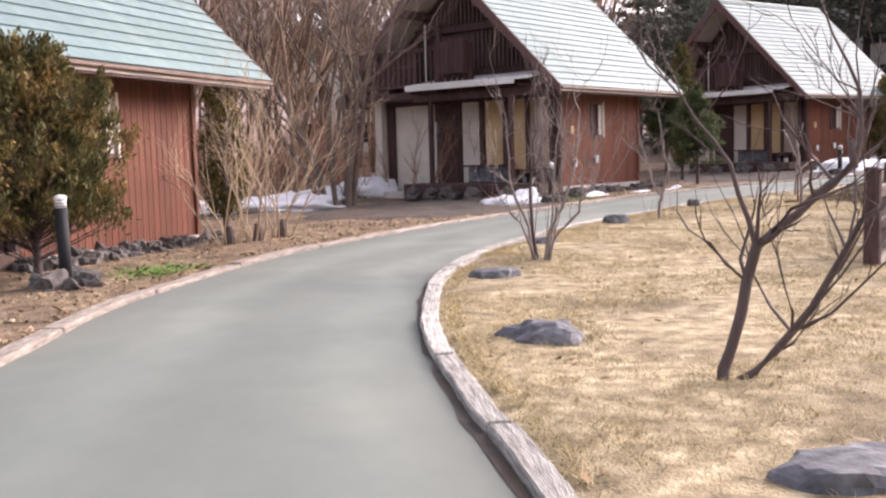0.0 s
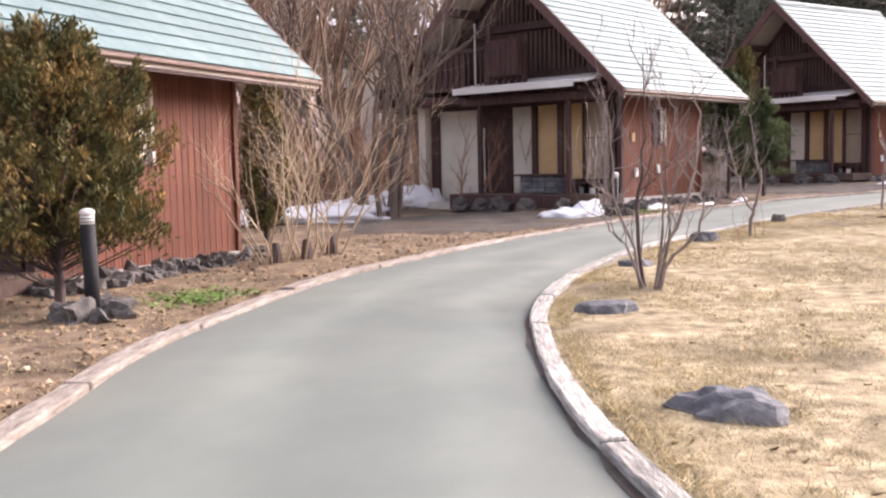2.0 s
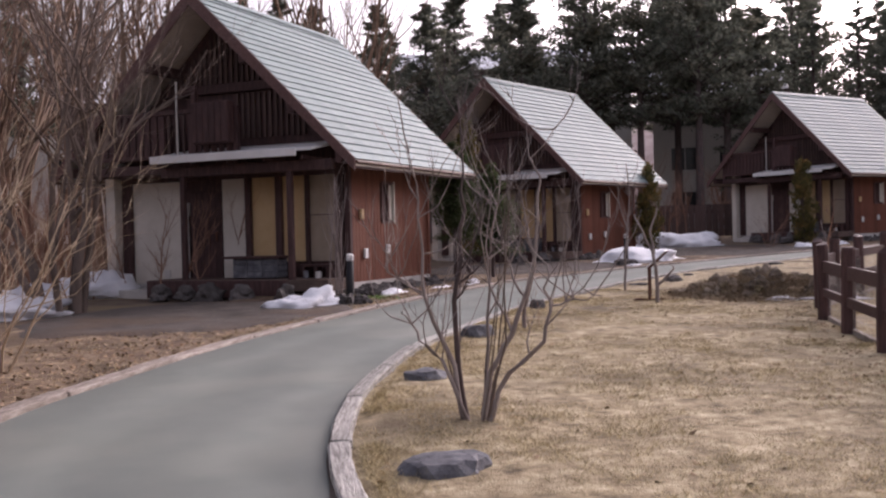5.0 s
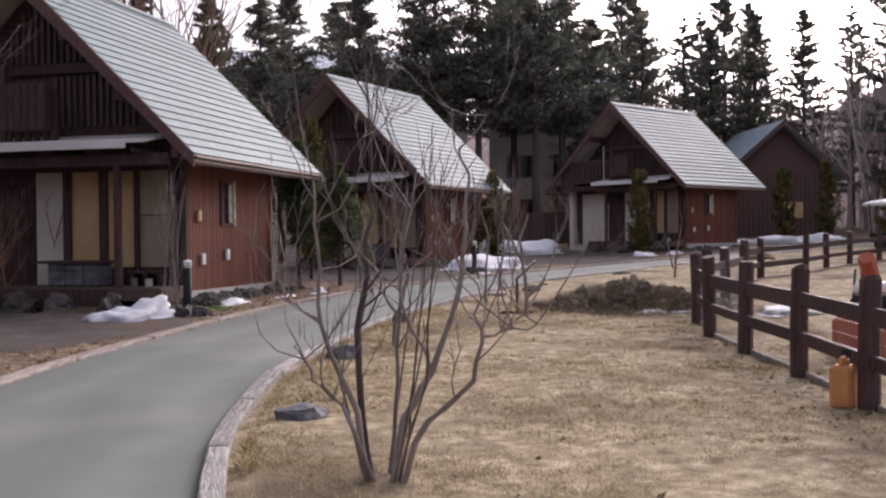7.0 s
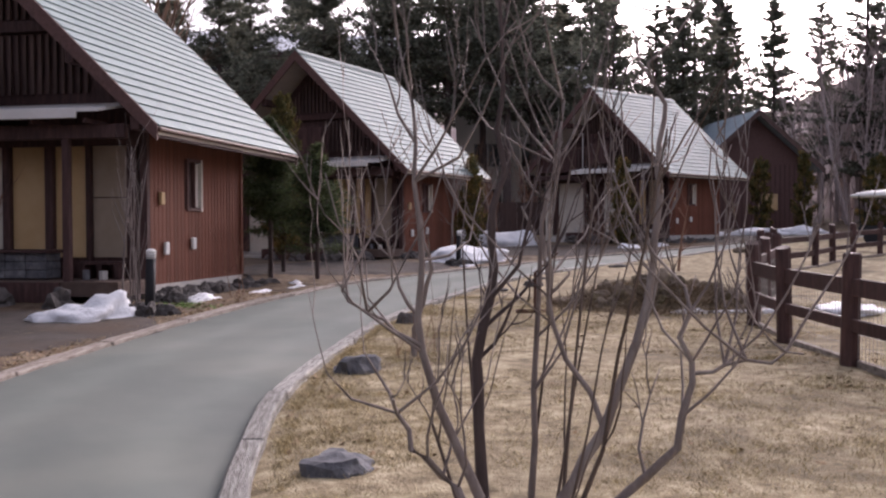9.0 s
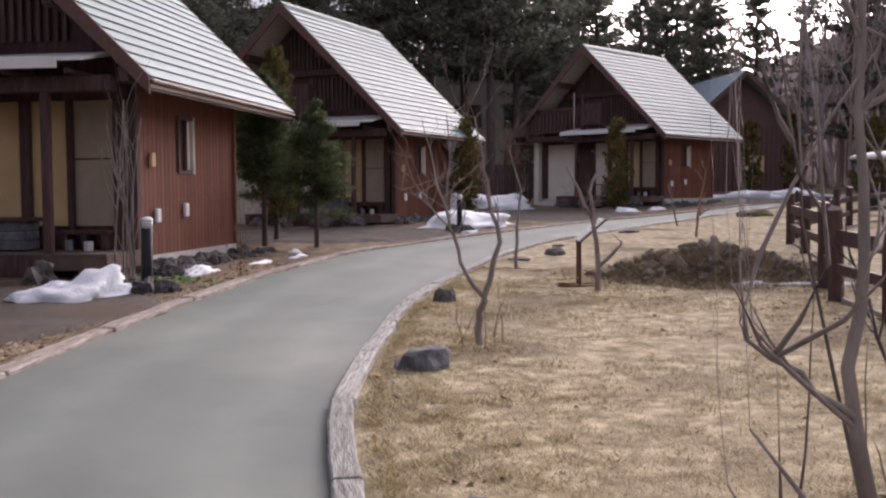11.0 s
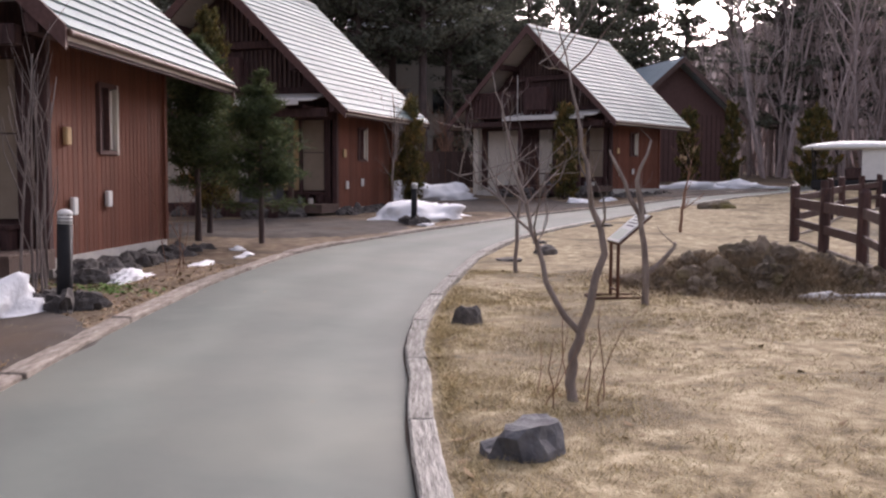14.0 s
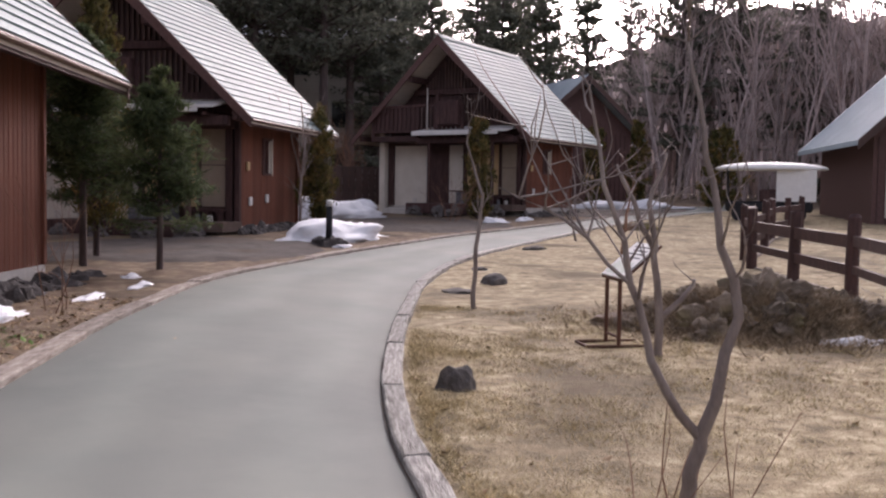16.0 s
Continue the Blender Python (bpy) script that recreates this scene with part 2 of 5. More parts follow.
def part(name, bm, mat, parent, label="", smooth=False):
    """One bmesh as one mesh object under a thing or a part."""
    me = bpy.data.meshes.new(name)
    bm.normal_update()
    bm.to_mesh(me)
    bm.free()
    me.materials.append(mat)
    if smooth:
        me.polygons.foreach_set("use_smooth", [True] * len(me.polygons))
    return child(name, me, parent, label)


def thing(name, m, label, category, group="", kind=""):
    ob = new(name)
    ob.matrix_basis = m
    return tagged(ob, label, category, group, kind)


def add_box(bm, x0, x1, y0, y1, z0, z1, bevel=0.0, m=None):
    c = bmesh.ops.create_cube(bm, size=1)["verts"]
    t = Matrix.LocRotScale(((x0 + x1) / 2, (y0 + y1) / 2, (z0 + z1) / 2), None, (abs(x1 - x0), abs(y1 - y0), abs(z1 - z0)))
    bmesh.ops.transform(bm, matrix=(m or Matrix()) @ t, verts=c)
    if bevel:
        e = list({e for v in c for e in v.link_edges})
        bmesh.ops.bevel(bm, geom=e, offset=bevel, segments=1, affect="EDGES")
    return bm


def box(x0, x1, y0, y1, z0, z1, bevel=0.0, m=None):
    return add_box(bmesh.new(), x0, x1, y0, y1, z0, z1, bevel, m)


def add_poly(bm, pts, depth):
    """An outline of 3D points, pushed out along the vector depth."""
    a = [bm.verts.new(p) for p in pts]
    b = [bm.verts.new(Vector(p) + Vector(depth)) for p in pts]
    bm.faces.new(a), bm.faces.new(b[::-1])
    for i in range(len(a)):
        j = (i + 1) % len(a)
        bm.faces.new((a[j], a[i], b[i], b[j]))
    bmesh.ops.recalc_face_normals(bm, faces=bm.faces[:])
    return bm


def tube(verts, faces, pts, radii, sides=5, cap=True):
    """A tapered tube along points, added to the lists."""
    start = len(verts)
    for i, p in enumerate(pts):
        d = (pts[min(i + 1, len(pts) - 1)] - pts[max(i - 1, 0)]).normalized()
        a = d.orthogonal().normalized()
        b = d.cross(a)
        for k in range(sides):
            w = 2 * math.pi * k / sides
            verts.append(p + (a * math.cos(w) + b * math.sin(w)) * radii[i])
    for i in range(len(pts) - 1):
        for k in range(sides):
            o, q = start + i * sides, start + (i + 1) * sides
            faces.append((o + k, o + (k + 1) % sides, q + (k + 1) % sides, q + k))
    if cap:
        faces.append(tuple(start + (len(pts) - 1) * sides + k for k in range(sides)))


def rod(pts, r, sides=6):
    v, f = [], []
    pts = [Vector(p) for p in pts]
    tube(v, f, pts, [r] * len(pts), sides)
    f.append(tuple(range(sides))[::-1])
    return v, f


def spline(points, step):
    """Smooth line through plan points, sampled about every step metres."""
    p = [Vector((x, y, 0)) for x, y in points]
    out = []
    for i in range(len(p) - 1):
        a, b, c, d = p[max(i - 1, 0)], p[i], p[i + 1], p[min(i + 2, len(p) - 1)]
        n = max(1, round((c - b).length / step))
        for k in range(n):
            t = k / n
            out.append(0.5 * ((2 * b) + (c - a) * t + (2 * a - 5 * b + 4 * c - d) * t * t + (3 * b - a - 3 * c + d) * t ** 3))
    out.append(p[-1])
    return out


def along(line, s):
    """Point and heading at arc length s of a sampled line."""
    for a, b in zip(line, line[1:]):
        n = (b - a).length
        if s <= n:
            return a + (b - a) * (s / n), (b - a).normalized()
        s -= n
    return line[-1].copy(), (line[-1] - line[-2]).normalized()


def length(line):
    return sum((b - a).length for a, b in zip(line, line[1:]))


# ---- ground, road, kerbs ----
RIGHT = spline([(1.6, -8), (1.3, -3), (0.83, 2), (0.46, 4.5), (0.13, 6.1), (-0.19, 7.95), (-0.32, 9.6), (-0.33, 11.2), (-0.23, 12.3), (0.02, 13.6), (0.4, 14.9), (0.77, 15.9), (1.48, 17.6), (2.47, 19.35), (3.02, 20.2), (3.63, 21.24), (4.85, 22.9), (7.05, 25.5), (9.85, 28.4), (13.7, 31.4), (19.5, 34.7), (26, 38.2), (34, 41.5), (46, 44.5)], 0.4)
LEFT = spline([(-1.9, -8), (-2.4, -3), (-2.8, 2), (-3.08, 6), (-3.15, 7.3), (-3.22, 8.35), (-3.3, 9.85), (-3.07, 12.1), (-2.6, 14.4), (-1.8, 16.5), (-0.5, 19.3), (1.3, 22.3), (3, 24.8), (4.6, 26.9), (7.1, 29.7), (11.2, 32.6), (17, 36), (24.5, 39.3), (30, 41.8), (38, 45), (48, 48)], 0.4)


def sheet(name, line_a, line_b, n, across, lift, mat, rough=0.0):
    verts, faces = [], []
    la, lb = length(line_a), length(line_b)
    for i in range(n + 1):
        a, b = along(line_a, la * i / n)[0], along(line_b, lb * i / n)[0]
        for k in range(across + 1):
            p = a.lerp(b, k / across)
            z = gz(p.x, p.y) + (lift(k / across) if callable(lift) else lift)
            if rough:
                z += rough * noise.noise(Vector((p.x * 0.9, p.y * 0.9, 0))) + 0.4 * rough * noise.noise(Vector((p.x * 3, p.y * 3, 4)))
            verts.append((p.x, p.y, z))
    for i in range(n):
        for k in range(across):
            o = i * (across + 1) + k
            faces.append((o, o + 1, o + across + 2, o + across + 1))
    me = mesh_from(name, verts, faces, mat, True)
    me.attributes.new("across", "FLOAT", "POINT").data.foreach_set("value", [k / across for i in range(n + 1) for k in range(across + 1)])
    if me.polygons[0].normal.z < 0:
        me.flip_normals()
    return tagged(new(name, me), kind="structure")


verts, faces = [], []
rings = [0, 4, 8, 12, 16, 20, 25, 30, 36, 42, 50, 60, 75, 95, 130, 200, 400, 900, 2500]
for r in rings:
    for k in range(64):
        w = 2 * math.pi * k / 64
        x, y = r * math.cos(w), 10 + r * math.sin(w)
        verts.append((x, y, min(gz(x, y), 7) - 0.07))
for i in range(len(rings) - 1):
    for k in range(64):
        faces.append((i * 64 + k, (i + 1) * 64 + k, (i + 1) * 64 + (k + 1) % 64, i * 64 + (k + 1) % 64))
ground = tagged(new("ground", mesh_from("ground", verts, faces, SOIL, True)), "brown bare soil with dead leaves under the trees", "ground", kind="structure")

road = tagged(sheet("road", LEFT, RIGHT, 150, 8, lambda k: 0.012 - 0.016 * abs(2 * k - 1) ** 2, ASPHALT), "worn pale grey asphalt lane curving between timber kerbs", "road")
lawn_far = spline([(26, -8), (24, 2), (21, 10), (21.5, 16), (24, 21), (28, 25), (34, 29), (45, 33)], 0.5)
lawn = tagged(sheet("lawn", RIGHT, lawn_far, 170, 60, lambda k: 0.025 if k > 0 else -0.04, LAWN, 0.04), "dry straw-coloured winter lawn with bare patches", "lawn")
verge_far = spline([(-14, -8), (-14, 4), (-12, 12), (-9, 18), (-6, 22), (-2.5, 25), (0.5, 27.5), (4, 31), (8, 35), (13, 39), (20, 42), (27, 45), (38, 49)], 0.5)
verge = tagged(sheet("verge", LEFT, verge_far, 150, 26, lambda k: 0.03 if k > 0 else -0.03, VERGE, 0.05), "bare verge of dead leaves, soil and dry grass", "verge")


def kerb_row(name, label, line, start, end, piece, width, high, offset, mat):
    """A row of squared timbers laid end to end along the lane's edge."""
    row = thing(name, Matrix(), label, "kerb", kind="structure")
    rnd = random.Random(len(name))
    s, k = start, 0
    while s < end:
        k += 1
        long = piece * rnd.choice((1, 1, 1, 0.94, 1.05))
        gap, up_, out = rnd.uniform(0.006, 0.018), rnd.uniform(-0.012, 0.012), rnd.uniform(-0.012, 0.012)
        bm = bmesh.new()
        add_box(bm, -width / 2, width / 2, gap - long / 2, long / 2 - gap, -0.15, high)
        bmesh.ops.subdivide_edges(bm, edges=[e for e in bm.edges if abs((e.verts[0].co - e.verts[1].co).y) > 0.5], cuts=13)
        bmesh.ops.subdivide_edges(bm, edges=[e for e in bm.edges if abs((e.verts[0].co - e.verts[1].co).x) > 0.1], cuts=2)
        bmesh.ops.bevel(bm, geom=[e for e in bm.edges if e.calc_face_angle(0) > 1], offset=0.012, segments=1, affect="EDGES")
        c, d0 = along(line, s + long / 2)
        place = pose(c.x, c.y, gz(c.x, c.y), 0, 0, math.degrees(math.atan2(-d0.x, d0.y)))
        back = place.inverted()
        for v in bm.verts:
            q = v.co * 3 + Vector((k * 7, 0, 0))
            p, d = along(line, s + long / 2 + v.co.y)
            wear = 0.009 * noise.noise(q + Vector((0, 9, 0))) + 0.006 * noise.noise(v.co * 14 + Vector((k, 0, 0)))
            w = v.co.x + offset + out + 0.01 * noise.noise(q) + 0.005 * noise.noise(q * 4)
            v.co = back @ Vector((p.x + d.y * w, p.y - d.x * w, gz(p.x, p.y) + v.co.z + up_ + wear))
        me = bpy.data.meshes.new("timber")
        bm.to_mesh(me), bm.free()
        me.materials.append(mat)
        child("timber", me, row, m=place)
        s += long
    return row


edge = []
for p, q in zip(RIGHT, RIGHT[1:]):
    d = (q - p).normalized()
    edge.append(p - Vector((d.y, -d.x, 0)) * (0.012 + max(0, 0.06 * noise.noise(p * 2.3) + (0.04 if 3 < p.y < 11.5 else -0.01))))
edge.append(RIGHT[-1] - Vector((0.05, 0, 0)))
tagged(sheet("kerb_dirt", edge, RIGHT, 260, 2, 0.003, GRAVEL), "dark strip of dirt and dead leaves along the kerb", "dirt")
kerb_row("kerb_lawn", "row of weathered grey squared timbers edging the lawn", RIGHT, 1.35, length(RIGHT) - 6, 1.79, 0.15, 0.05, 0.07, KERB_WOOD)
kerb_row("kerb_verge", "row of worn reddish timbers sunk flush along the verge", LEFT, 3, length(LEFT) - 6, 2.3, 0.19, 0.045, -0.08, KERB_LEFT)


# ---- cabins ----
HA, HE, WR, LR, DF, WX, WB, ZF = 6.66, 2.82, 3.85, 6.73, 1.16, 3.12, 5.35, 0.25
SLOPE = (HA - HE) / WR


def roof_z(x):
    return HA - SLOPE * abs(x)


def cabin(m, label, roof_mat=ROOF, front=True):
    c = thing("cabin", m, label, "cabin", "row of cabins")
    th = 0.16
    nx = Vector((SLOPE, 0, 1)).normalized()
    # structural walls
    bm = bmesh.new()
    add_poly(bm, [(-WX, DF + 0.1, ZF), (WX - 0.05, DF + 0.1, ZF), (WX - 0.05, DF + 0.1, roof_z(WX) - 0.2), (0, DF + 0.1, HA - 0.25), (-WX, DF + 0.1, roof_z(WX) - 0.2)], (0, 0.12, 0))
    part("front_wall", bm, DARKWOOD, c, "dark-stained timber gable wall")
    bm = bmesh.new()
    add_poly(bm, [(-WX, WB - 0.12, ZF), (WX - 0.05, WB - 0.12, ZF), (WX - 0.05, WB - 0.12, roof_z(WX) - 0.2), (0, WB - 0.12, HA - 0.25), (-WX, WB - 0.12, roof_z(WX) - 0.2)], (0, 0.12, 0))
    part("back_wall", bm, DARKWOOD, c)
    part("side_wall", box(-WX, -WX + 0.12, DF + 0.22, WB - 0.12, ZF, roof_z(WX) - 0.2), PLASTER, c, "cream rendered side wall")
    side = part("side_wall", box(WX - 0.17, WX - 0.05, DF + 0.22, WB - 0.12, ZF, roof_z(WX) - 0.2), DARKWOOD, c, "red-stained vertical board wall")
    # vertical boards on the lane side, leaving the window free
    bw = 0.152
    full = mesh_from("board", *board_mesh(bw, ZF, roof_z(WX) - 0.22), REDWOOD)
    low = mesh_from("board", *board_mesh(bw, ZF, 1.55), REDWOOD)
    high = mesh_from("board", *board_mesh(bw, 2.45, roof_z(WX) - 0.22), REDWOOD)
    y = DF + bw / 2
    while y < WB:
        for me in ((low, high) if 2.72 < y < 3.42 else (full,)):
            child("board", me, side, m=pose(WX - 0.05, y, 0))
        y += bw
    part("corner_post", box(WX - 0.1, WX + 0.03, DF - 0.06, DF + 0.06, ZF, 3.2, 0.01), DARKWOOD, c)
    part("corner_post", box(WX - 0.1, WX + 0.03, WB - 0.02, WB + 0.08, ZF, 3.2, 0.01), REDWOOD, c)
    # Dark frieze that also stands in for the eave's shadow on the wall.
    part("frieze_board", box(WX - 0.04, WX + 0.012, DF + 0.07, WB - 0.03, roof_z(WX) - 0.6, roof_z(WX) - 0.22, 0.008), DARKWOOD, c, "dark frieze board, deepened to include the eave's shadow")
    # Added dark sheet below the pale soffit, imitating the shade under the eave.
    part("eave_lining", add_poly(bmesh.new(), [(WX - 0.05, 0.1, roof_z(WX) - 0.21), (WR - 0.07, 0.1, HE - 0.2), (WR - 0.07, 0.1, HE - 0.17), (WX - 0.05, 0.1, roof_z(WX) - 0.17)], (0, LR - 0.2, 0)), DARKWOOD, c)
    part("foundation", box(-WX - 0.02, WX + 0.02, DF + 0.03, WB + 0.02, -0.3, ZF), CONCRETE, c, "pale concrete foundation strip")
    # window
    w = part("window", box(WX - 0.1, WX - 0.06, 2.8, 3.36, 1.58, 2.42), GLASS, c, "narrow dark window with a cream frame and half-drawn curtain")
    for b in ((2.74, 2.8, 1.52, 2.48), (3.36, 3.42, 1.52, 2.48), (2.8, 3.36, 1.52, 1.58), (2.8, 3.36, 2.42, 2.48), (3.06, 3.1, 1.58, 2.42)):
        part("frame", box(WX - 0.09, WX + 0.015, *b, 0.005), PLASTER if b[0] == 3.36 else BARGE, w)
    part("curtain", box(WX - 0.055, WX - 0.045, 3.1, 3.34, 1.6, 2.4), PLASTER, w)
    for yy, zz, mat in ((1.66, 1.72, SHOJI), (1.82, 0.86, WHITEPLASTIC), (2.95, 0.93, WHITEPLASTIC)):
        part("vent_cover", box(WX, WX + 0.06, yy - 0.07, yy + 0.07, zz - 0.11, zz + 0.11, 0.015), mat, c, "small pale vent cover")
    # roof slabs, courses, trim
    for sx in (1, -1):
        bm = bmesh.new()
        add_poly(bm, [(0, 0.02, HA - th), (sx * WR, 0.02, HE - th), (sx * WR, 0.02, HE - 0.03), (0, 0.02, HA - 0.03)], (0, LR - 0.04, 0))
        slab = part("roof_slope", bm, SOFFIT, c, "lapped roof slope with pale boarded underside")
        n = 22
        run = math.hypot(WR, HA - HE)
        cl = run / n
        bm = bmesh.new()
        add_poly(bm, [(0, 0, 0.0), (cl + 0.02, 0, 0.018), (cl + 0.02, 0, 0.04), (0, 0, 0.012)], (0, LR, 0))
        me = bpy.data.meshes.new("roof_course")
        bm.to_mesh(me), bm.free()
        me.materials.append(roof_mat)
        for k in range(n):
            q = k / n
            mm = Matrix.Translation((sx * WR * q, 0, HA - (HA - HE) * q - 0.028)) @ Matrix.Rotation(math.atan(SLOPE) if sx > 0 else math.pi - math.atan(SLOPE), 4, "Y")
            if sx < 0:
                mm = Matrix.Translation((0, 0, 0)) @ Matrix.Diagonal((-1, 1, 1, 1)) @ Matrix.Translation((WR * q, 0, HA - (HA - HE) * q - 0.028)) @ Matrix.Rotation(math.atan(SLOPE), 4, "Y")
            child("roof_course", me, slab, m=mm)
        for y0 in (-0.05, LR - 0.01):
            bm = bmesh.new()
            add_poly(bm, [(0, y0, HA - 0.34), (sx * (WR + 0.02), y0, HE - 0.26), (sx * (WR + 0.02), y0, HE - 0.01), (0, y0, HA - 0.01)], (0, 0.06, 0))
            part("bargeboard", bm, BARGE, c, "brown bargeboard along the gable edge")
        part("gutter", box(sx * WR - 0.03, sx * WR + 0.07, 0.0, LR, HE - 0.115, HE - 0.05, 0.02), GUTTER, c, "brown gutter along the eave")
        part("fascia", box(sx * WR - 0.06, sx * WR - 0.02, 0.02, LR - 0.02, HE - 0.2, HE - 0.1), DARKWOOD, c)
        for q in (0.32, 0.62, 0.9):
            x = sx * WR * q
            part("purlin", box(x - 0.08, x + 0.08, 0.05, LR - 0.1, roof_z(x) - th - 0.3, roof_z(x) - th - 0.08, 0.01), DARKWOOD, c)
    part("ridge_cap", add_poly(bmesh.new(), [(-0.16, -0.02, HA - 0.1), (0, -0.02, HA + 0.03), (0.16, -0.02, HA - 0.1), (0.0, -0.02, HA - 0.02)], (0, LR + 0.04, 0)), roof_mat, c)
    if not front:
        return c
    # facade, from the pale side pier to the lane-side corner
    f = DF + 0.06
    part("pier", box(-3.12, -2.87, DF - 0.3, DF + 0.1, -0.1, 3.1), PLASTER, c, "pale rendered pier")
    part("wall_panel", box(-2.61, -1.14, f, f + 0.05, ZF, 2.62), PLASTER, c, "large cream wall panel")
    part("wall_panel", box(-0.12, 0.53, f, f + 0.05, ZF + 0.05, 2.6), PLASTER, c)
    part("screen", box(0.67, 1.31, f, f + 0.04, 0.72, 2.6), SHOJI, c, "yellowed paper screen")
    part("screen", box(1.46, 2.05, f, f + 0.04, 0.72, 2.6), SHOJI, c, "yellowed paper screen")
    part("screen", box(2.13, 2.78, f, f + 0.04, 0.72, 1.72, 0.004), DULL, c, "dull beige sliding panel")
    part("screen", box(2.13, 2.78, f, f + 0.04, 1.74, 2.6, 0.004), DULL, c, "dull beige sliding panel")
    for x0, x1 in ((-2.87, -2.61), (0.53, 0.67), (1.31, 1.46), (2.05, 2.13), (2.78, 2.96)):
        part("post", box(x0, x1, DF - 0.05, f + 0.06, ZF, 2.75, 0.01), DARKWOOD, c)
    part("beam", box(-2.87, WX, DF - 0.06, f + 0.05, 2.6, 2.85, 0.01), DARKWOOD, c)
    d = part("door", box(-0.97, -0.14, f - 0.02, f + 0.05, ZF + 0.03, 2.35, 0.01), DARKWOOD, c, "dark boarded entrance door")
    for k in range(5):
        x = -0.95 + k * 0.165
        part("plank", box(x, x + 0.15, f - 0.035, f - 0.02, ZF + 0.06, 2.32, 0.004), DARKWOOD, d)
    part("handle", box(-0.28, -0.24, f - 0.09, f - 0.035, 1.2, 1.42, 0.008), RUST, d)
    part("meter_box", box(-1.14, -0.99, f - 0.1, f, 1.8, 2.1, 0.01), CONCRETE, c)
    part("downpipe", rod_bm([(-1.06, f - 0.05, ZF), (-1.06, f - 0.05, 1.8)], 0.05), CONCRETE, c)
    part("wall_vent", box(-1.75, -1.58, f - 0.04, f, 0.36, 0.56, 0.01), CONCRETE, c)
    # deck with boards
    dk = part("deck", box(-1.25, 3.2, -0.02, DF - 0.03, 0.14, 0.34), DECKWOOD, c, "raised timber deck along the front")
    bd = bpy.data.meshes.new("deck_board")
    b2 = box(0, 4.45, 0, 0.125, 0.0, 0.03, 0.004)
    b2.to_mesh(bd), b2.free()
    bd.materials.append(DECKWOOD)
    for k in range(9):
        child("deck_board", bd, dk, m=pose(-1.25, -0.03 + k * 0.131, 0.342))
    part("deck_skirt", box(-1.28, 2.22, -0.075, -0.035, -0.02, 0.36, 0.006), DARKWOOD, c, "dark skirting board along the deck edge")
    part("step", box(-2.5, -1.35, 0.2, DF - 0.05, -0.1, 0.14, 0.01), CONCRETE, c, "low concrete entrance step")
    for x in (-0.36, 2.3):
        part("porch_post", box(x - 0.06, x + 0.06, 0.04, 0.16, 0.37, 2.75, 0.012), DARKWOOD, c)
    part("porch_beam", box(-0.9, 3.3, 0.02, 0.2, 2.62, 2.84, 0.01), DARKWOOD, c)
    # awning over the deck
    part("awning_edge", box(-0.88, 2.72, -0.37, -0.33, 2.9, 3.06, 0.01), AWNING, c, "white awning front edge")
    bm = bmesh.new()
    add_poly(bm, [(-0.88, -0.33, 3.0), (-0.88, DF, 3.27), (-0.88, DF, 3.31), (-0.88, -0.33, 3.05)], (3.95, 0, 0))
    part("awning", bm, AWNING, c, "white sloping awning sheet over the deck")
    for k in range(5):
        x = -0.8 + k * 0.9
        part("bracket", box(x, x + 0.05, -0.3, DF, 2.84, 2.9), DARKWOOD, c)
    # balcony and gable cladding
    bal = part("balcony", box(-2.98, 1.02, 0.12, DF, 2.72, 2.92, 0.01), DARKWOOD, c, "dark timber balcony under the gable")
    part("rail", box(-2.98, 1.02, 0.1, 0.2, 4.0, 4.1, 0.01), DARKWOOD, bal)
    part("rail", box(-2.98, 1.02, 0.12, 0.18, 3.05, 3.13, 0.01), DARKWOOD, bal)
    part("balcony_panel", box(-2.92, -0.85, 0.19, 0.215, 3.13, 4.0), DARKWOOD, bal, "solid dark boarded panel")
    bx = part("balcony_box", box(0.06, 0.98, -0.14, 0.1, 3.3, 4.18, 0.012), DARKWOOD, bal, "dark boarded box hung on the balcony")
    for k in range(6):
        part("box_board", box(0.07 + k * 0.151, 0.208 + k * 0.151, -0.158, -0.14, 3.32, 4.16, 0.004), DARKWOOD, bx)
    part("pole", rod_bm([(-0.45, 0.06, 2.95), (-0.45, 0.06, 4.7)], 0.022), CONCRETE, bal, "pale thin pole")
    bal_slat = mesh_box("baluster", -0.075, 0.075, -0.015, 0.015, 3.13, 4.0, DARKWOOD)
    for k in range(20):
        if k not in (11, 12, 13):
            child("baluster", bal_slat, bal, m=pose(-2.88 + k * 0.195, 0.15, 0))
    thin = mesh_box("baluster", -0.025, 0.025, -0.015, 0.015, 3.13, 4.0, SLAT)
    for k in (11, 12, 13):
        child("baluster", thin, bal, "pale weathered baluster", pose(-2.88 + k * 0.195, 0.15, 0))
    for x in (-2.95, -0.06, 1.0):
        part("balcony_post", box(x - 0.06, x + 0.06, 0.1, 0.22, 2.72, 4.6 if x < 0 and x > -2 else 4.1, 0.01), DARKWOOD, bal)
    part("gable_beam", box(-1.7, 1.7, DF - 0.04, DF + 0.1, 4.55, 4.75, 0.01), DARKWOOD, c)
    for k in range(26):
        x = -1.45 + k * 0.14
        top = min(roof_z(x) - 0.55, 6.2)
        if top > 3.65 and not (-1.0 < x < 0.3):
            lo = 3.5 if x > 0.3 else 4.75
            if lo < 4.5 and top > 4.55:
                part("slat", box(x - 0.03, x + 0.03, DF + 0.02, DF + 0.07, 3.5, 4.5), SLAT, c)
                lo = 4.78
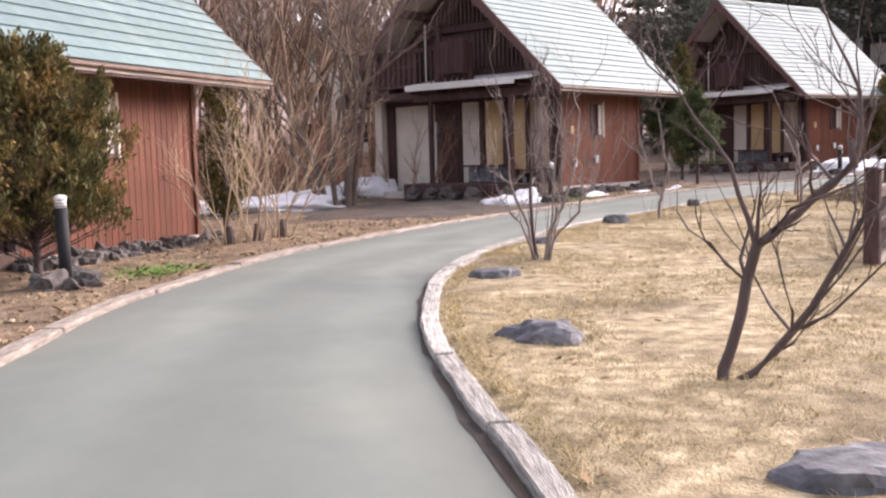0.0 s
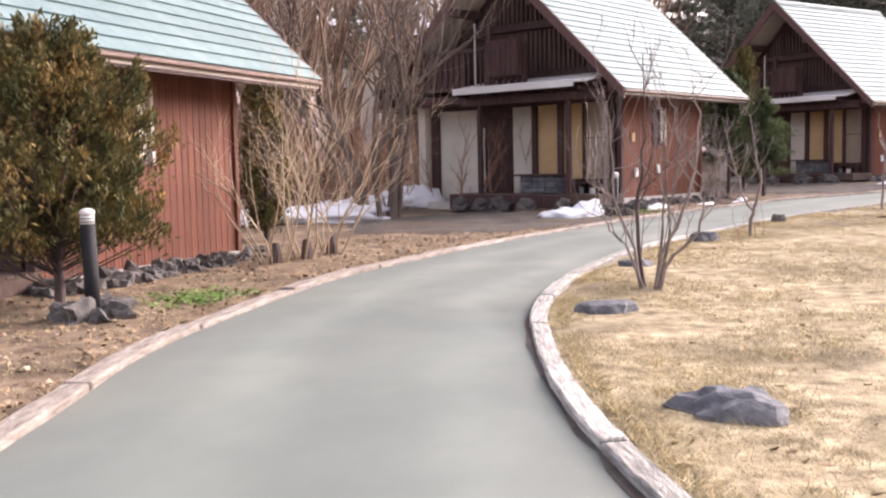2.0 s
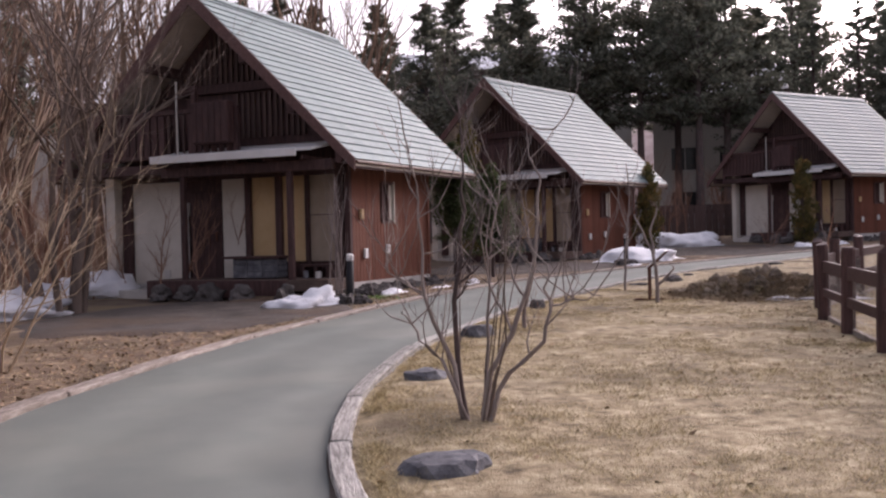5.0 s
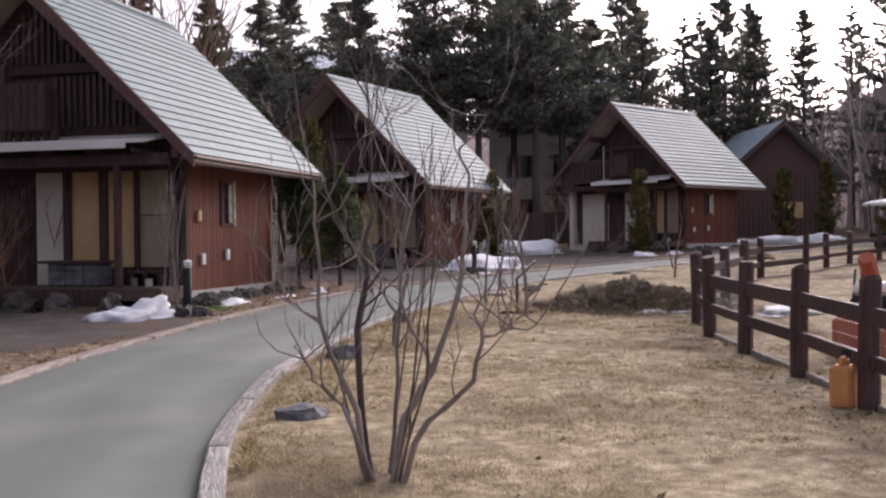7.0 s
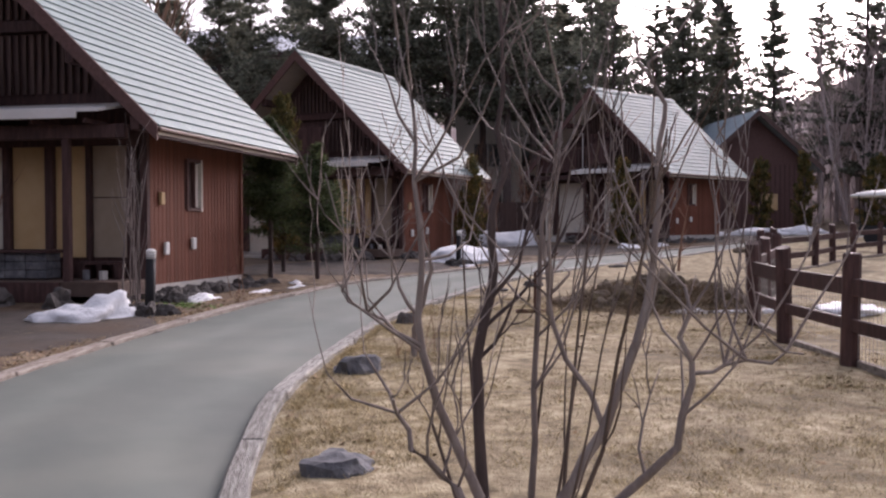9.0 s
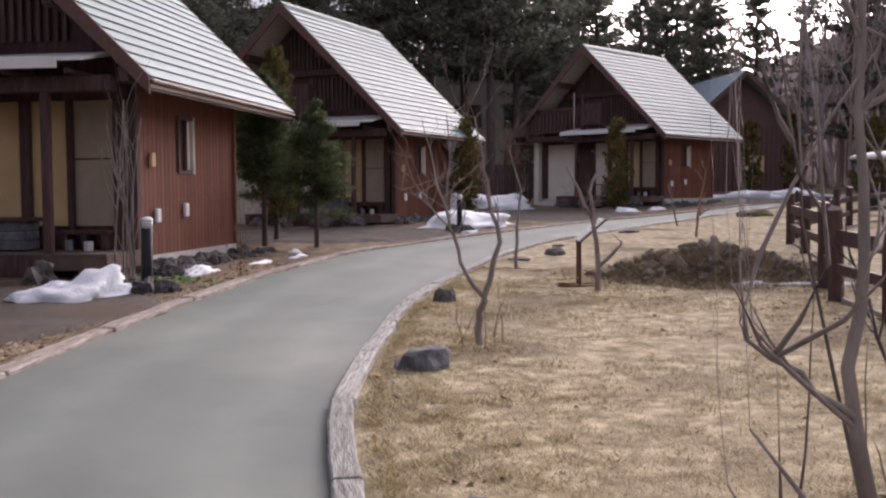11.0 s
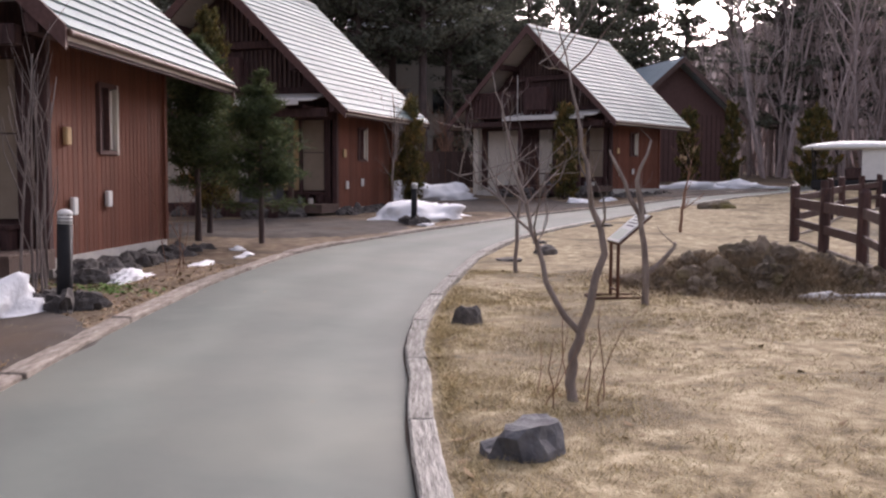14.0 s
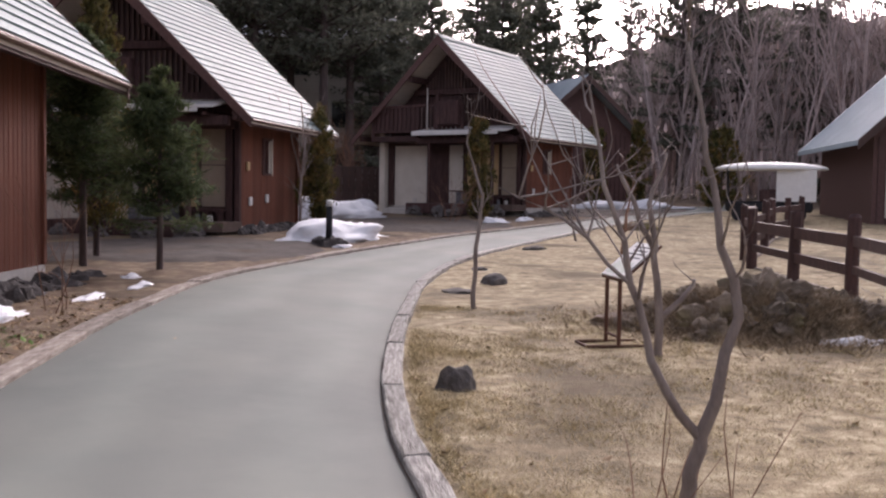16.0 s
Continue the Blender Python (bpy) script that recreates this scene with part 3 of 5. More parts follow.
            if top > lo + 0.15:
                part("slat", box(x - 0.03, x + 0.03, DF + 0.02, DF + 0.07, lo, top), SLAT, c)
        elif top > 4.95:
            part("slat", box(x - 0.03, x + 0.03, DF + 0.02, DF + 0.07, 4.78, top), SLAT, c)
    return c


def rod_bm(pts, r):
    v, f = rod(pts, r)
    bm = bmesh.new()
    vs = [bm.verts.new(p) for p in v]
    for q in f:
        bm.faces.new([vs[i] for i in q])
    return bm


def mesh_box(name, x0, x1, y0, y1, z0, z1, mat, bevel=0.0):
    me = bpy.data.meshes.new(name)
    bm = box(x0, x1, y0, y1, z0, z1, bevel)
    bm.to_mesh(me), bm.free()
    me.materials.append(mat)
    return me


def board_mesh(w, z0, z1):
    """A vertical wall board with chamfered joints, facing +x."""
    h, g = w / 2 - 0.002, 0.006
    ring = [(0, -h), (0.026, -h), (0.034, -h + g), (0.034, h - g), (0.026, h), (0, h)]
    v = [(x, y, z) for z in (z0, z1) for x, y in ring]
    f = [(i, i + 1, i + 7, i + 6) for i in range(5)] + [(0, 1, 2, 3, 4, 5)[::-1], (6, 7, 8, 9, 10, 11)]
    return v, f


CABINS = [(-9.271, 13.115, -0.06, 17.59), (-0.963, 28.306, 0.233, 37.83), (9.488, 40.637, 0.409, 52.36), (24.868, 46.046, 0.84, 72.47)]
STRETCH = Matrix.Diagonal((1.045, 0.975, 1.02, 1))
POSES = [pose(x, y, z, 0, 0, -a) @ STRETCH for x, y, z, a in CABINS]
LABEL = "steep-roofed cabin with red board walls and a pale green roof"
first_cabin = cabin(POSES[1], LABEL)
cabin(POSES[0], "steep-roofed cabin with red board walls and a teal-green roof", ROOF_TEAL)
for i in (2, 3):
    x, y, z, a = CABINS[i]
    copy_thing(first_cabin, pose(x, y, z, 0, 0, -a))

# ---- snow, gravel and stones ----
def lump(name, sx, sy, sz, seed, mat, rough=0.25, flat=0.0, cuts=3, sharp=False):
    """An uneven stone or heap, sunk a little into what it lies on."""
    bm = bmesh.new()
    bmesh.ops.create_icosphere(bm, subdivisions=cuts, radius=1)
    off = Vector((seed * 3.7, seed * 1.3, seed * 2.1))
    for v in bm.verts:
        q = v.co.copy()
        k = 1 + rough * noise.noise(q * 1.3 + off) + 0.5 * rough * noise.noise(q * 3.1 + off) + 0.25 * rough * noise.noise(q * 7 + off)
        if sharp:
            k = 1 + rough * (noise.cell(q * 1.6 + off) - 0.5) * 0.7 + 0.5 * rough * noise.noise(q * 2 + off)
        q *= k
        if mat is SNOW:
            q *= 1 + 0.1 * noise.noise(v.co * 9 + off)
            q.z = abs(q.z) ** 1.5 * (1 if q.z > 0 else -1)
        if flat:
            q.z = min(q.z, flat + 0.1 * noise.noise(q * 2 + off))
        v.co = Vector((q.x * sx, q.y * sy, max(q.z, -0.5) * sz))
    me = bpy.data.meshes.new(name)
    bm.to_mesh(me), bm.free()
    me.materials.append(mat)
    me.polygons.foreach_set("use_smooth", [mat is SNOW] * len(me.polygons))
    return me


def lone_rock(x, y, sx, sy, sz, seed, mat, label, turn=0.0, flat=0.0, sharp=False, sink=0.15):
    ob = new("rock", lump("rock", sx, sy, sz, seed, mat, 0.3, flat, 3, sharp))
    ob.matrix_basis = pose(x, y, gz(x, y) + 0.02 - sink * sz, 0, 0, turn)
    return tagged(ob, label, "rock")


lone_rock(0.68, 7.85, 0.35, 0.22, 0.22, 1, SLATE_ROCK, "low blue-grey rock with a flat face in the lawn", -20, 0.75, True)
lone_rock(1.82, 4.7, 0.36, 0.26, 0.22, 2, SLATE_ROCK, "dark blue-grey block of rock in the grass", 10, 0.5, True)
lone_rock(0.37, 11.5, 0.29, 0.2, 0.2, 3, SLATE_ROCK, "small dark rock beside the timber kerb", 5, 0.6)
lone_rock(1.1, 15.08, 0.25, 0.2, 0.22, 4, SLATE_ROCK, "rough dark blue-grey rock with pale veins", 30, 0.55, True)
lone_rock(2.62, 18.45, 0.31, 0.2, 0.32, 5, SLATE_ROCK, "angular slate-grey rock at the foot of a tree", 25, 0.6, True)
lone_rock(4.68, 21.85, 0.15, 0.14, 0.2, 6, STONE, "small dome-shaped dark stone in the lawn")
lone_rock(8.78, 26.5, 0.26, 0.2, 0.07, 7, STONE, "flat dark stone sunk in the lawn", 30, 0.6)
lone_rock(11.2, 28.7, 0.2, 0.15, 0.1, 8, STONE, "flat dark stone sunk in the lawn", 60, 0.6)
lone_rock(9.9, 27.0, 0.24, 0.16, 0.17, 9, STONE, "rounded grey stone by the lane edge", 20)
lone_rock(24.5, 35.9, 0.65, 0.4, 0.3, 10, MOSS_ROCK, "broad mossy boulder beside the lane", -30)
lone_rock(15.6, 31.7, 0.3, 0.22, 0.1, 11, STONE, "flat dark stone sunk in the lawn", 10)


def heap(x, y, sx, sy, sz, seed, turn, label, lift=0.02):
    ob = new("snow_patch", lump("snow_patch", sx, sy, sz, seed, SNOW, 0.5, 0, 4))
    ob.matrix_basis = pose(x, y, gz(x, y) + lift, 0, 0, turn)
    return tagged(ob, label, "snow")


PATCH = "melting patch of old white snow on the ground"
heap(0.95, 24.3, 0.7, 0.32, 0.32, 1, 20, "small melting snow heap beside the deck stones")
heap(3.2, 26.9, 0.7, 0.16, 0.08, 2, 55, PATCH)
heap(4.5, 28.0, 0.5, 0.1, 0.06, 3, 50, PATCH)
heap(5.6, 29.0, 0.35, 0.1, 0.05, 4, 40, PATCH)
heap(5.9, 30.1, 0.2, 0.1, 0.05, 21, 40, PATCH)
heap(13.6, 36.1, 1.7, 0.8, 0.5, 5, 20, "large white snow heap at the lane's edge")
heap(19.6, 45.0, 2.6, 1.2, 0.55, 6, 25, "broad bank of old snow between the cabins")
heap(-5.4, 25.4, 1.9, 0.8, 0.3, 7, 10, "patchy old snow behind the bushes")
heap(-7.2, 24.2, 1.3, 0.6, 0.25, 8, 0, PATCH)
heap(-3.2, 30.6, 1.1, 0.6, 0.42, 9, 30, "bank of old snow against the cabin side")
heap(-4.6, 29.2, 1.0, 0.6, 0.36, 10, 10, PATCH)
heap(9.9, 20.8, 0.7, 0.1, 0.06, 11, -30, PATCH, 0.03)
heap(9.0, 21.3, 0.3, 0.1, 0.05, 12, -30, PATCH, 0.03)
heap(11.3, 20.4, 1.2, 0.5, 0.1, 13, 40, "flat patch of snow inside the fenced pen", 0.03)
heap(34.5, 46.6, 2.6, 0.5, 0.35, 14, -20, "ragged snow bank below the dark cabin")
heap(37.5, 45.4, 2.0, 0.45, 0.3, 15, -20, PATCH)
heap(22.5, 40.2, 0.6, 0.25, 0.18, 16, 10, PATCH)
heap(24.5, 40.8, 0.5, 0.2, 0.14, 17, 10, PATCH)
heap(12.2, 34.0, 0.35, 0.12, 0.05, 18, 30, PATCH)


def patch(name, x, y, rx, ry, turn, mat, lift, label, seed):
    """A thin bed of loose ground with a ragged outline."""
    v, f = [], []
    n, rings_ = 40, 8
    for j in range(rings_ + 1):
        for k in range(n):
            w = 2 * math.pi * k / n
            r = (j / rings_) * (1 + 0.22 * noise.noise(Vector((math.cos(w) * 1.6, math.sin(w) * 1.6, seed))))
            q = Matrix.Rotation(radians(turn), 3, "Z") @ Vector((rx * r * math.cos(w), ry * r * math.sin(w), 0))
            px, py = x + q.x, y + q.y
            v.append((px, py, gz(px, py) + lift + 0.05 * noise.noise(Vector((px * 0.9, py * 0.9, 0))) - (0.09 if j == rings_ else 0)))
    for j in range(rings_):
        for k in range(n):
            f.append((j * n + k, (j + 1) * n + k, (j + 1) * n + (k + 1) % n, j * n + (k + 1) % n))
    return tagged(new(name, mesh_from(name, v, f, mat, True)), label, "ground", kind="structure")


patch("driveway_1", -1.0, 23.4, 3.6, 2.6, 50, GRAVEL, 0.06, "dark damp gravel forecourt before the cabin", 1)
patch("driveway_2", 9.0, 34.6, 3.4, 2.8, 40, GRAVEL, 0.06, "dark damp gravel forecourt before the cabin", 2)
patch("driveway_3", 19.0, 40.6, 4.5, 3.0, 30, GRAVEL, 0.06, "dark damp gravel forecourt before the cabin", 3)
patch("driveway_4", 33.0, 44.6, 7.0, 2.4, 10, GRAVEL, 0.06, "dark gravel drive leading past the cabins", 4)

STONES = [lump("stone", 0.19, 0.15, 0.14, 20 + k, STONE, 0.7, 0, 3) for k in range(5)]
rnd = random.Random(3)


def stone_border(m, with_deck, lift=0.0):
    """Volcanic stones piled along the cabin's foot, and before the deck."""
    b = thing("stone_border", m, "row of dark volcanic stones along the cabin foundation", "stones", "stone borders")
    y = 0.9
    while y < WB + 0.4:
        for row in range(2):
            s = rnd.uniform(0.7, 1.25)
            child("stone", rnd.choice(STONES), b, m=pose(WX + 0.25 + row * 0.25 + rnd.uniform(-0.05, 0.05), y + rnd.uniform(-0.06, 0.06), lift + rnd.uniform(-0.02, 0.06) - row * 0.05, rnd.uniform(-20, 20), rnd.uniform(-20, 20), rnd.uniform(0, 360)) @ Matrix.Scale(s, 4))
        y += rnd.uniform(0.24, 0.34)
    if with_deck:
        x = -0.6
        while x < 3.0:
            s = rnd.uniform(1.3, 2.0)
            child("stone", rnd.choice(STONES), b, m=pose(x, rnd.uniform(-0.6, -0.4), 0.04, rnd.uniform(-20, 20), rnd.uniform(-20, 20), rnd.uniform(0, 360)) @ Matrix.Scale(s, 4))
            x += rnd.uniform(0.55, 1.25)
    return b


for i in range(4):
    foot = POSES[i] @ Vector((WX + 0.4, 3.2, 0))
    stone_border(POSES[i], i > 0, gz(foot.x, foot.y) - 0.015 - foot.z)


def hearth(m):
    """A grey block hearth with a wooden board laid over it."""
    h = thing("hearth", m, "grey block hearth under a dark wooden board on the deck", "hearth", "deck hearths")
    for r in range(3):
        for k in range(3):
            part("block", box(0.0 + k * 0.37, 0.36 + k * 0.37, 0.0, 0.45, 0.02 + r * 0.14, 0.155 + r * 0.14, 0.012), SLATE_ROCK, h)
    part("board_top", box(-0.25, 1.2, -0.08, 0.55, 0.44, 0.49, 0.008), DARKWOOD, h, "dark wooden board")
    return h


def bench(m):
    b = thing("bench", m, "low dark bench below the sliding panels", "bench", "deck benches")
    part("seat", box(0, 0.75, 0, 0.3, 0.24, 0.29, 0.006), DARKWOOD, b)
    for x in (0.06, 0.36, 0.66):
        part("leg", box(x - 0.04, x + 0.04, 0.02, 0.28, 0, 0.24, 0.006), DARKWOOD, b)
    part("jar", rod_bm([(0.2, -0.1, 0), (0.2, -0.1, 0.16)], 0.06), SLATE_ROCK, b)
    part("jar", rod_bm([(0.5, -0.1, 0), (0.5, -0.1, 0.14)], 0.07), CONCRETE, b)
    return b


for i in (1, 2, 3):
    hearth(POSES[i] @ pose(0.62, 0.45, 0.372))
    bench(POSES[i] @ pose(2.08, 0.8, 0.372))


# ---- bollards ----
def bollard(x, y, high, seed):
    b = thing("bollard_light", pose(x, y, gz(x, y) - 0.05, seed, 1 - seed, 0), "black bollard lamp with a white ribbed head", "bollard lamp", "bollard lamps along the lane")
    part("post", rod_bm([(0, 0, 0), (0, 0, high - 0.1)], 0.074), BLACK, b, "", True)
    part("lens", rod_bm([(0, 0, high - 0.1), (0, 0, high)], 0.07), WHITEPLASTIC, b, "white ribbed lens", True)
    for k in range(3):
        part("ring", rod_bm([(0, 0, high - 0.085 + k * 0.032), (0, 0, high - 0.077 + k * 0.032)], 0.074), BLACK, b)
    bm = bmesh.new()
    bmesh.ops.create_uvsphere(bm, u_segments=14, v_segments=7, radius=0.075)
    bmesh.ops.transform(bm, matrix=Matrix.Translation((0, 0, high)) @ Matrix.Diagonal((1, 1, 0.6, 1)), verts=bm.verts)
    part("cap", bm, WHITEPLASTIC, b, "", True)
    for k in range(7):
        w = k * 0.9
        child("base_stone", STONES[k % 5], b, m=pose(0.22 * math.cos(w), 0.22 * math.sin(w), 0.07, 20 * k, 0, 50 * k) @ Matrix.Scale(0.9 + 0.15 * (k % 3), 4))


bollard(-4.4, 11.4, 1.06, 1.5)
bollard(1.85, 24.6, 1.0, -0.5)
bollard(12.1, 34.4, 1.0, 0)


# ---- trees and shrubs ----
def grow(v, f, p, d, size, r, level, rnd, twist=0.35, up=0.15, kids=(3, 5), shrink=0.62, sides=5, seg=4, spread=0.7):
    """One crooked limb and its branches, added to the lists."""
    pts, rad = [p.copy()], [r]
    q, dd = p.copy(), d.normalized()
    for i in range(seg):
        dd = (dd + Vector((rnd.gauss(0, twist), rnd.gauss(0, twist), rnd.gauss(0, twist) + up)) * 0.5).normalized()
        q = q + dd * (size / seg)
        pts.append(q.copy())
        rad.append(r * (1 - 0.72 * (i + 1) / seg))
    tube(v, f, pts, rad, sides if level > 1 else 3)
    if level <= 0:
        return
    for k in range(rnd.randint(*kids)):
        t = rnd.uniform(0.25, 1.0)
        i = min(int(t * seg), seg - 1)
        a = pts[i].lerp(pts[i + 1], t * seg - i)
        ax = (pts[i + 1] - pts[i]).normalized()
        side = ax.orthogonal().normalized()
        side.rotate(Matrix.Rotation(rnd.uniform(0, 2 * math.pi), 3, ax))
        nd = ax + side * rnd.uniform(0.5, 1.2) * spread
        grow(v, f, a, nd, size * shrink * rnd.uniform(0.7, 1.15), max(rad[i] * 0.6, 0.0035), level - 1, rnd, twist, up, kids, shrink, sides, seg, spread)


def shrub(x, y, stems, high, lean, r, level, seed, mat, label, name="bare_shrub", kids=(2, 4), category="shrub", width=0.12, up=0.15, spread=0.7, shrink=0.62, twist=0.35, reach=-0.62):
    s = thing(name, pose(x, y, gz(x, y) + 0.03), label, category)
    rnd = random.Random(seed)
    for k in range(stems):
        v, f = [], []
        w = 2 * math.pi * (k + rnd.random() * 0.6) / stems
        d = Vector((math.cos(w) * lean, math.sin(w) * lean, 1))
        grow(v, f, Vector((math.cos(w) * width, math.sin(w) * width, -0.1)), d, high * rnd.uniform(0.75, 1.05), r * rnd.uniform(0.7, 1.1), level, rnd, twist, up, kids, shrink, 6, 5, spread)
        v = [Vector((max(p.x, reach + (p.x - reach) * 0.15), p.y, p.z)) for p in v]
        child("stem", mesh_from("stem", v, f, mat, True), s)
    return s


shrub(-3.74, 15.93, 7, 2.2, 0.55, 0.018, 2, 11, TWIG, "pale twiggy bare shrub with many thin stems", kids=(3, 5), reach=-3)
shrub(-3.41, 16.45, 6, 2.3, 0.5, 0.02, 2, 12, TWIG, "pale twiggy bare shrub with many thin stems", kids=(3, 5), reach=-3)
shrub(-3.21, 17.39, 6, 2.2, 0.5, 0.02, 2, 13, TWIG, "pale twiggy bare shrub with a dark stubby base", kids=(3, 5), reach=-3)
for x, y in ((-3.74, 15.93), (-3.41, 16.45), (-3.21, 17.39)):
    v, f = [], []
    tube(v, f, [Vector((0, 0, -0.1)), Vector((0.02, 0, 0.12)), Vector((0.0, 0.03, 0.28))], [0.1, 0.085, 0.05], 7)
    ob = tagged(new("shrub_stump", mesh_from("shrub_stump", v, f, DARKBARK)), "dark stubby cut shrub stump among thin stems", "stump")
    ob.matrix_basis = pose(x, y, gz(x, y) + 0.03)

def limb_tree(x, y, limbs, right, seed, mat, label, twigs=7, twig_len=0.7, level=1, up=0.3):
    """A small trained tree: limbs as (across, up, depth, radius) rows in the plane along the heading right, with shoots."""
    t = thing("bare_tree", pose(x, y, gz(x, y)), label, "tree", "small bare trees on the lawn")
    rnd = random.Random(seed)
    rx = Vector((math.cos(radians(right)), math.sin(radians(right)), 0))
    dp = Vector((-rx.y, rx.x, 0))
    for rows in limbs:
        v, f = [], []
        p = [rx * a + dp * c + Vector((0, 0, b)) for a, b, c, r in rows]
        pts, rad = [], []
        for i in range(len(p) - 1):
            for k in range(3):
                q = p[i].lerp(p[i + 1], k / 3)
                if k:
                    q += Vector((rnd.gauss(0, 0.012), rnd.gauss(0, 0.012), rnd.gauss(0, 0.01)))
                pts.append(q)
                rad.append(rows[i][3] + (rows[i + 1][3] - rows[i][3]) * k / 3)
        pts.append(p[-1]), rad.append(rows[-1][3])
        tube(v, f, pts, rad, 7)
        for k in range(twigs):
            i = rnd.randint(max(1, len(pts) // 3), len(pts) - 1)
            w = rnd.uniform(0, 2 * math.pi)
            d = Vector((math.cos(w), math.sin(w), rnd.uniform(0.2, 1.4)))
            grow(v, f, pts[i], d, twig_len * rnd.uniform(0.5, 1.3), max(0.006, rad[i] * 0.45), level, rnd, 0.35, up, (1, 3), 0.55, 5, 4)
        child("limb", mesh_from("limb", v, f, mat, True), t)
    return t


# sapling of several forked stems by the lane
FORKS = [[(-0.02, -0.1, 0, 0.025), (-0.1, 0.4, 0, 0.022), (-0.12, 0.82, 0, 0.021), (-0.08, 1.15, 0, 0.018), (-0.07, 1.48, 0, 0.014), (-0.03, 1.9, 0, 0.009), (-0.06, 2.5, 0, 0.004)],
         [(-0.05, -0.05, -0.03, 0.022), (-0.12, 0.45, -0.06, 0.02), (-0.32, 0.98, -0.14, 0.014), (-0.32, 1.3, -0.16, 0.011), (-0.34, 1.7, -0.18, 0.007), (-0.4, 2.05, -0.2, 0.003)],
         [(-0.32, 1.0, -0.14, 0.008), (-0.45, 1.1, -0.2, 0.006), (-0.6, 1.2, -0.26, 0.003)],
         [(0.02, -0.05, -0.06, 0.018), (-0.2, 0.5, -0.12, 0.014), (-0.36, 0.65, -0.18, 0.011), (-0.43, 0.85, -0.22, 0.006)]]
FORKS_B = [[(0.08, -0.05, -0.03, 0.026), (0.15, 0.4, -0.04, 0.023), (0.32, 0.68, -0.05, 0.02), (0.48, 1.15, -0.05, 0.015), (0.53, 1.53, -0.03, 0.012), (0.55, 1.8, 0, 0.009), (0.49, 2.0, 0, 0.006), (0.66, 2.2, 0, 0.003)],
           [(0.12, -0.05, -0.08, 0.021), (0.3, 0.4, -0.1, 0.019), (0.57, 0.64, -0.12, 0.015), (0.62, 0.94, -0.12, 0.011), (0.6, 1.2, -0.1, 0.006)],
           [(0.62, 0.9, -0.12, 0.008), (0.8, 0.95, -0.15, 0.006), (1.0, 0.97, -0.15, 0.003)],
           [(0.32, 0.7, -0.05, 0.011), (0.15, 1.06, 0, 0.009), (0.13, 1.34, 0, 0.006), (0.18, 1.8, 0.02, 0.003)],
           [(0.05, -0.05, 0.12, 0.017), (0.1, 0.6, 0.18, 0.013), (0.12, 1.2, 0.22, 0.01), (0.22, 1.9, 0.25, 0.005)]]
sapling = limb_tree(0.95, 12.92, FORKS + FORKS_B, -27, 71, BARK, "bare many-stemmed sapling with grey bark on the lawn", 7, 0.62, 2, 0.5)
sapling.children[0].data.materials[0] = DARKBARK
rnd = random.Random(77)
for k in range(7):
    v, f = [], []
    w = rnd.uniform(0, 2 * math.pi)
    grow(v, f, Vector((0.1 * math.cos(w), 0.1 * math.sin(w), -0.1)), Vector((0.25 * math.cos(w), 0.25 * math.sin(w), 1)), rnd.uniform(1.1, 2.1), rnd.uniform(0.007, 0.012), 1, rnd, 0.16, 0.2, (2, 4), 0.4, 5, 5, 0.6)
    child("stem", mesh_from("stem", v, f, BROWNBARK, True), sapling)
away = Vector((0.588, -0.809, 0))
for ob in sapling.children:
    for p in ob.data.vertices:
        past = p.co.dot(away) + 0.4
        if past < 0:
            p.co -= away * past * 0.92
limb_tree(1.7, 6.45, [[(-0.03, -0.1, 0, 0.045), (0.02, 0.2, 0, 0.034), (0.17, 0.82, 0, 0.034), (0.4, 1.0, 0, 0.026), (0.72, 1.28, 0, 0.030), (0.7, 1.42, 0, 0.013)],
                      [(0.0, -0.05, 0, 0.038), (0.16, 0.06, 0.02, 0.026), (0.5, 0.45, 0.02, 0.024), (0.78, 0.95, 0.05, 0.019), (1.1, 1.2, 0.1, 0.013)],
                      [(0.17, 0.8, 0, 0.019), (0.02, 1.3, 0, 0.013), (-0.25, 1.7, 0.05, 0.007), (-0.5, 2.0, 0.1, 0.004)],
                      [(0.72, 1.28, 0, 0.015), (0.75, 1.7, 0, 0.011), (0.55, 2.2, 0.05, 0.005)]], -2, 5, DARKBARK, "small bare tree with a dark knotted leaning limb", 9, 0.8, 2)
limb_tree(3.48, 19.12, [[(0.0, -0.1, 0, 0.036), (0.02, 0.25, 0, 0.032), (0.06, 0.45, 0, 0.029), (0.2, 0.92, 0, 0.021), (0.1, 1.35, 0, 0.015), (0.05, 1.65, 0.03, 0.010), (-0.02, 2.0, 0.05, 0.007), (-0.2, 2.05, 0.05, 0.004)],
                        [(0.06, 0.44, 0, 0.021), (-0.15, 0.75, 0, 0.017), (-0.24, 1.05, 0, 0.014), (-0.3, 1.3, 0, 0.011), (-0.4, 1.7, 0, 0.006), (-0.48, 2.0, 0, 0.003)],
                        [(-0.24, 1.05, 0, 0.009), (-0.5, 1.3, 0.05, 0.006), (-0.75, 1.42, 0.1, 0.004)]], -36, 6, BARK, "slender forked bare tree with grey bark on the lawn", 8, 0.5, 1)
shrub(3.48, 19.12, 9, 0.75, 0.25, 0.006, 0, 15, REDTWIG, "thin reddish shoots round the foot of a tree", "root_shoots", (0, 1), "shoots", 0.2)
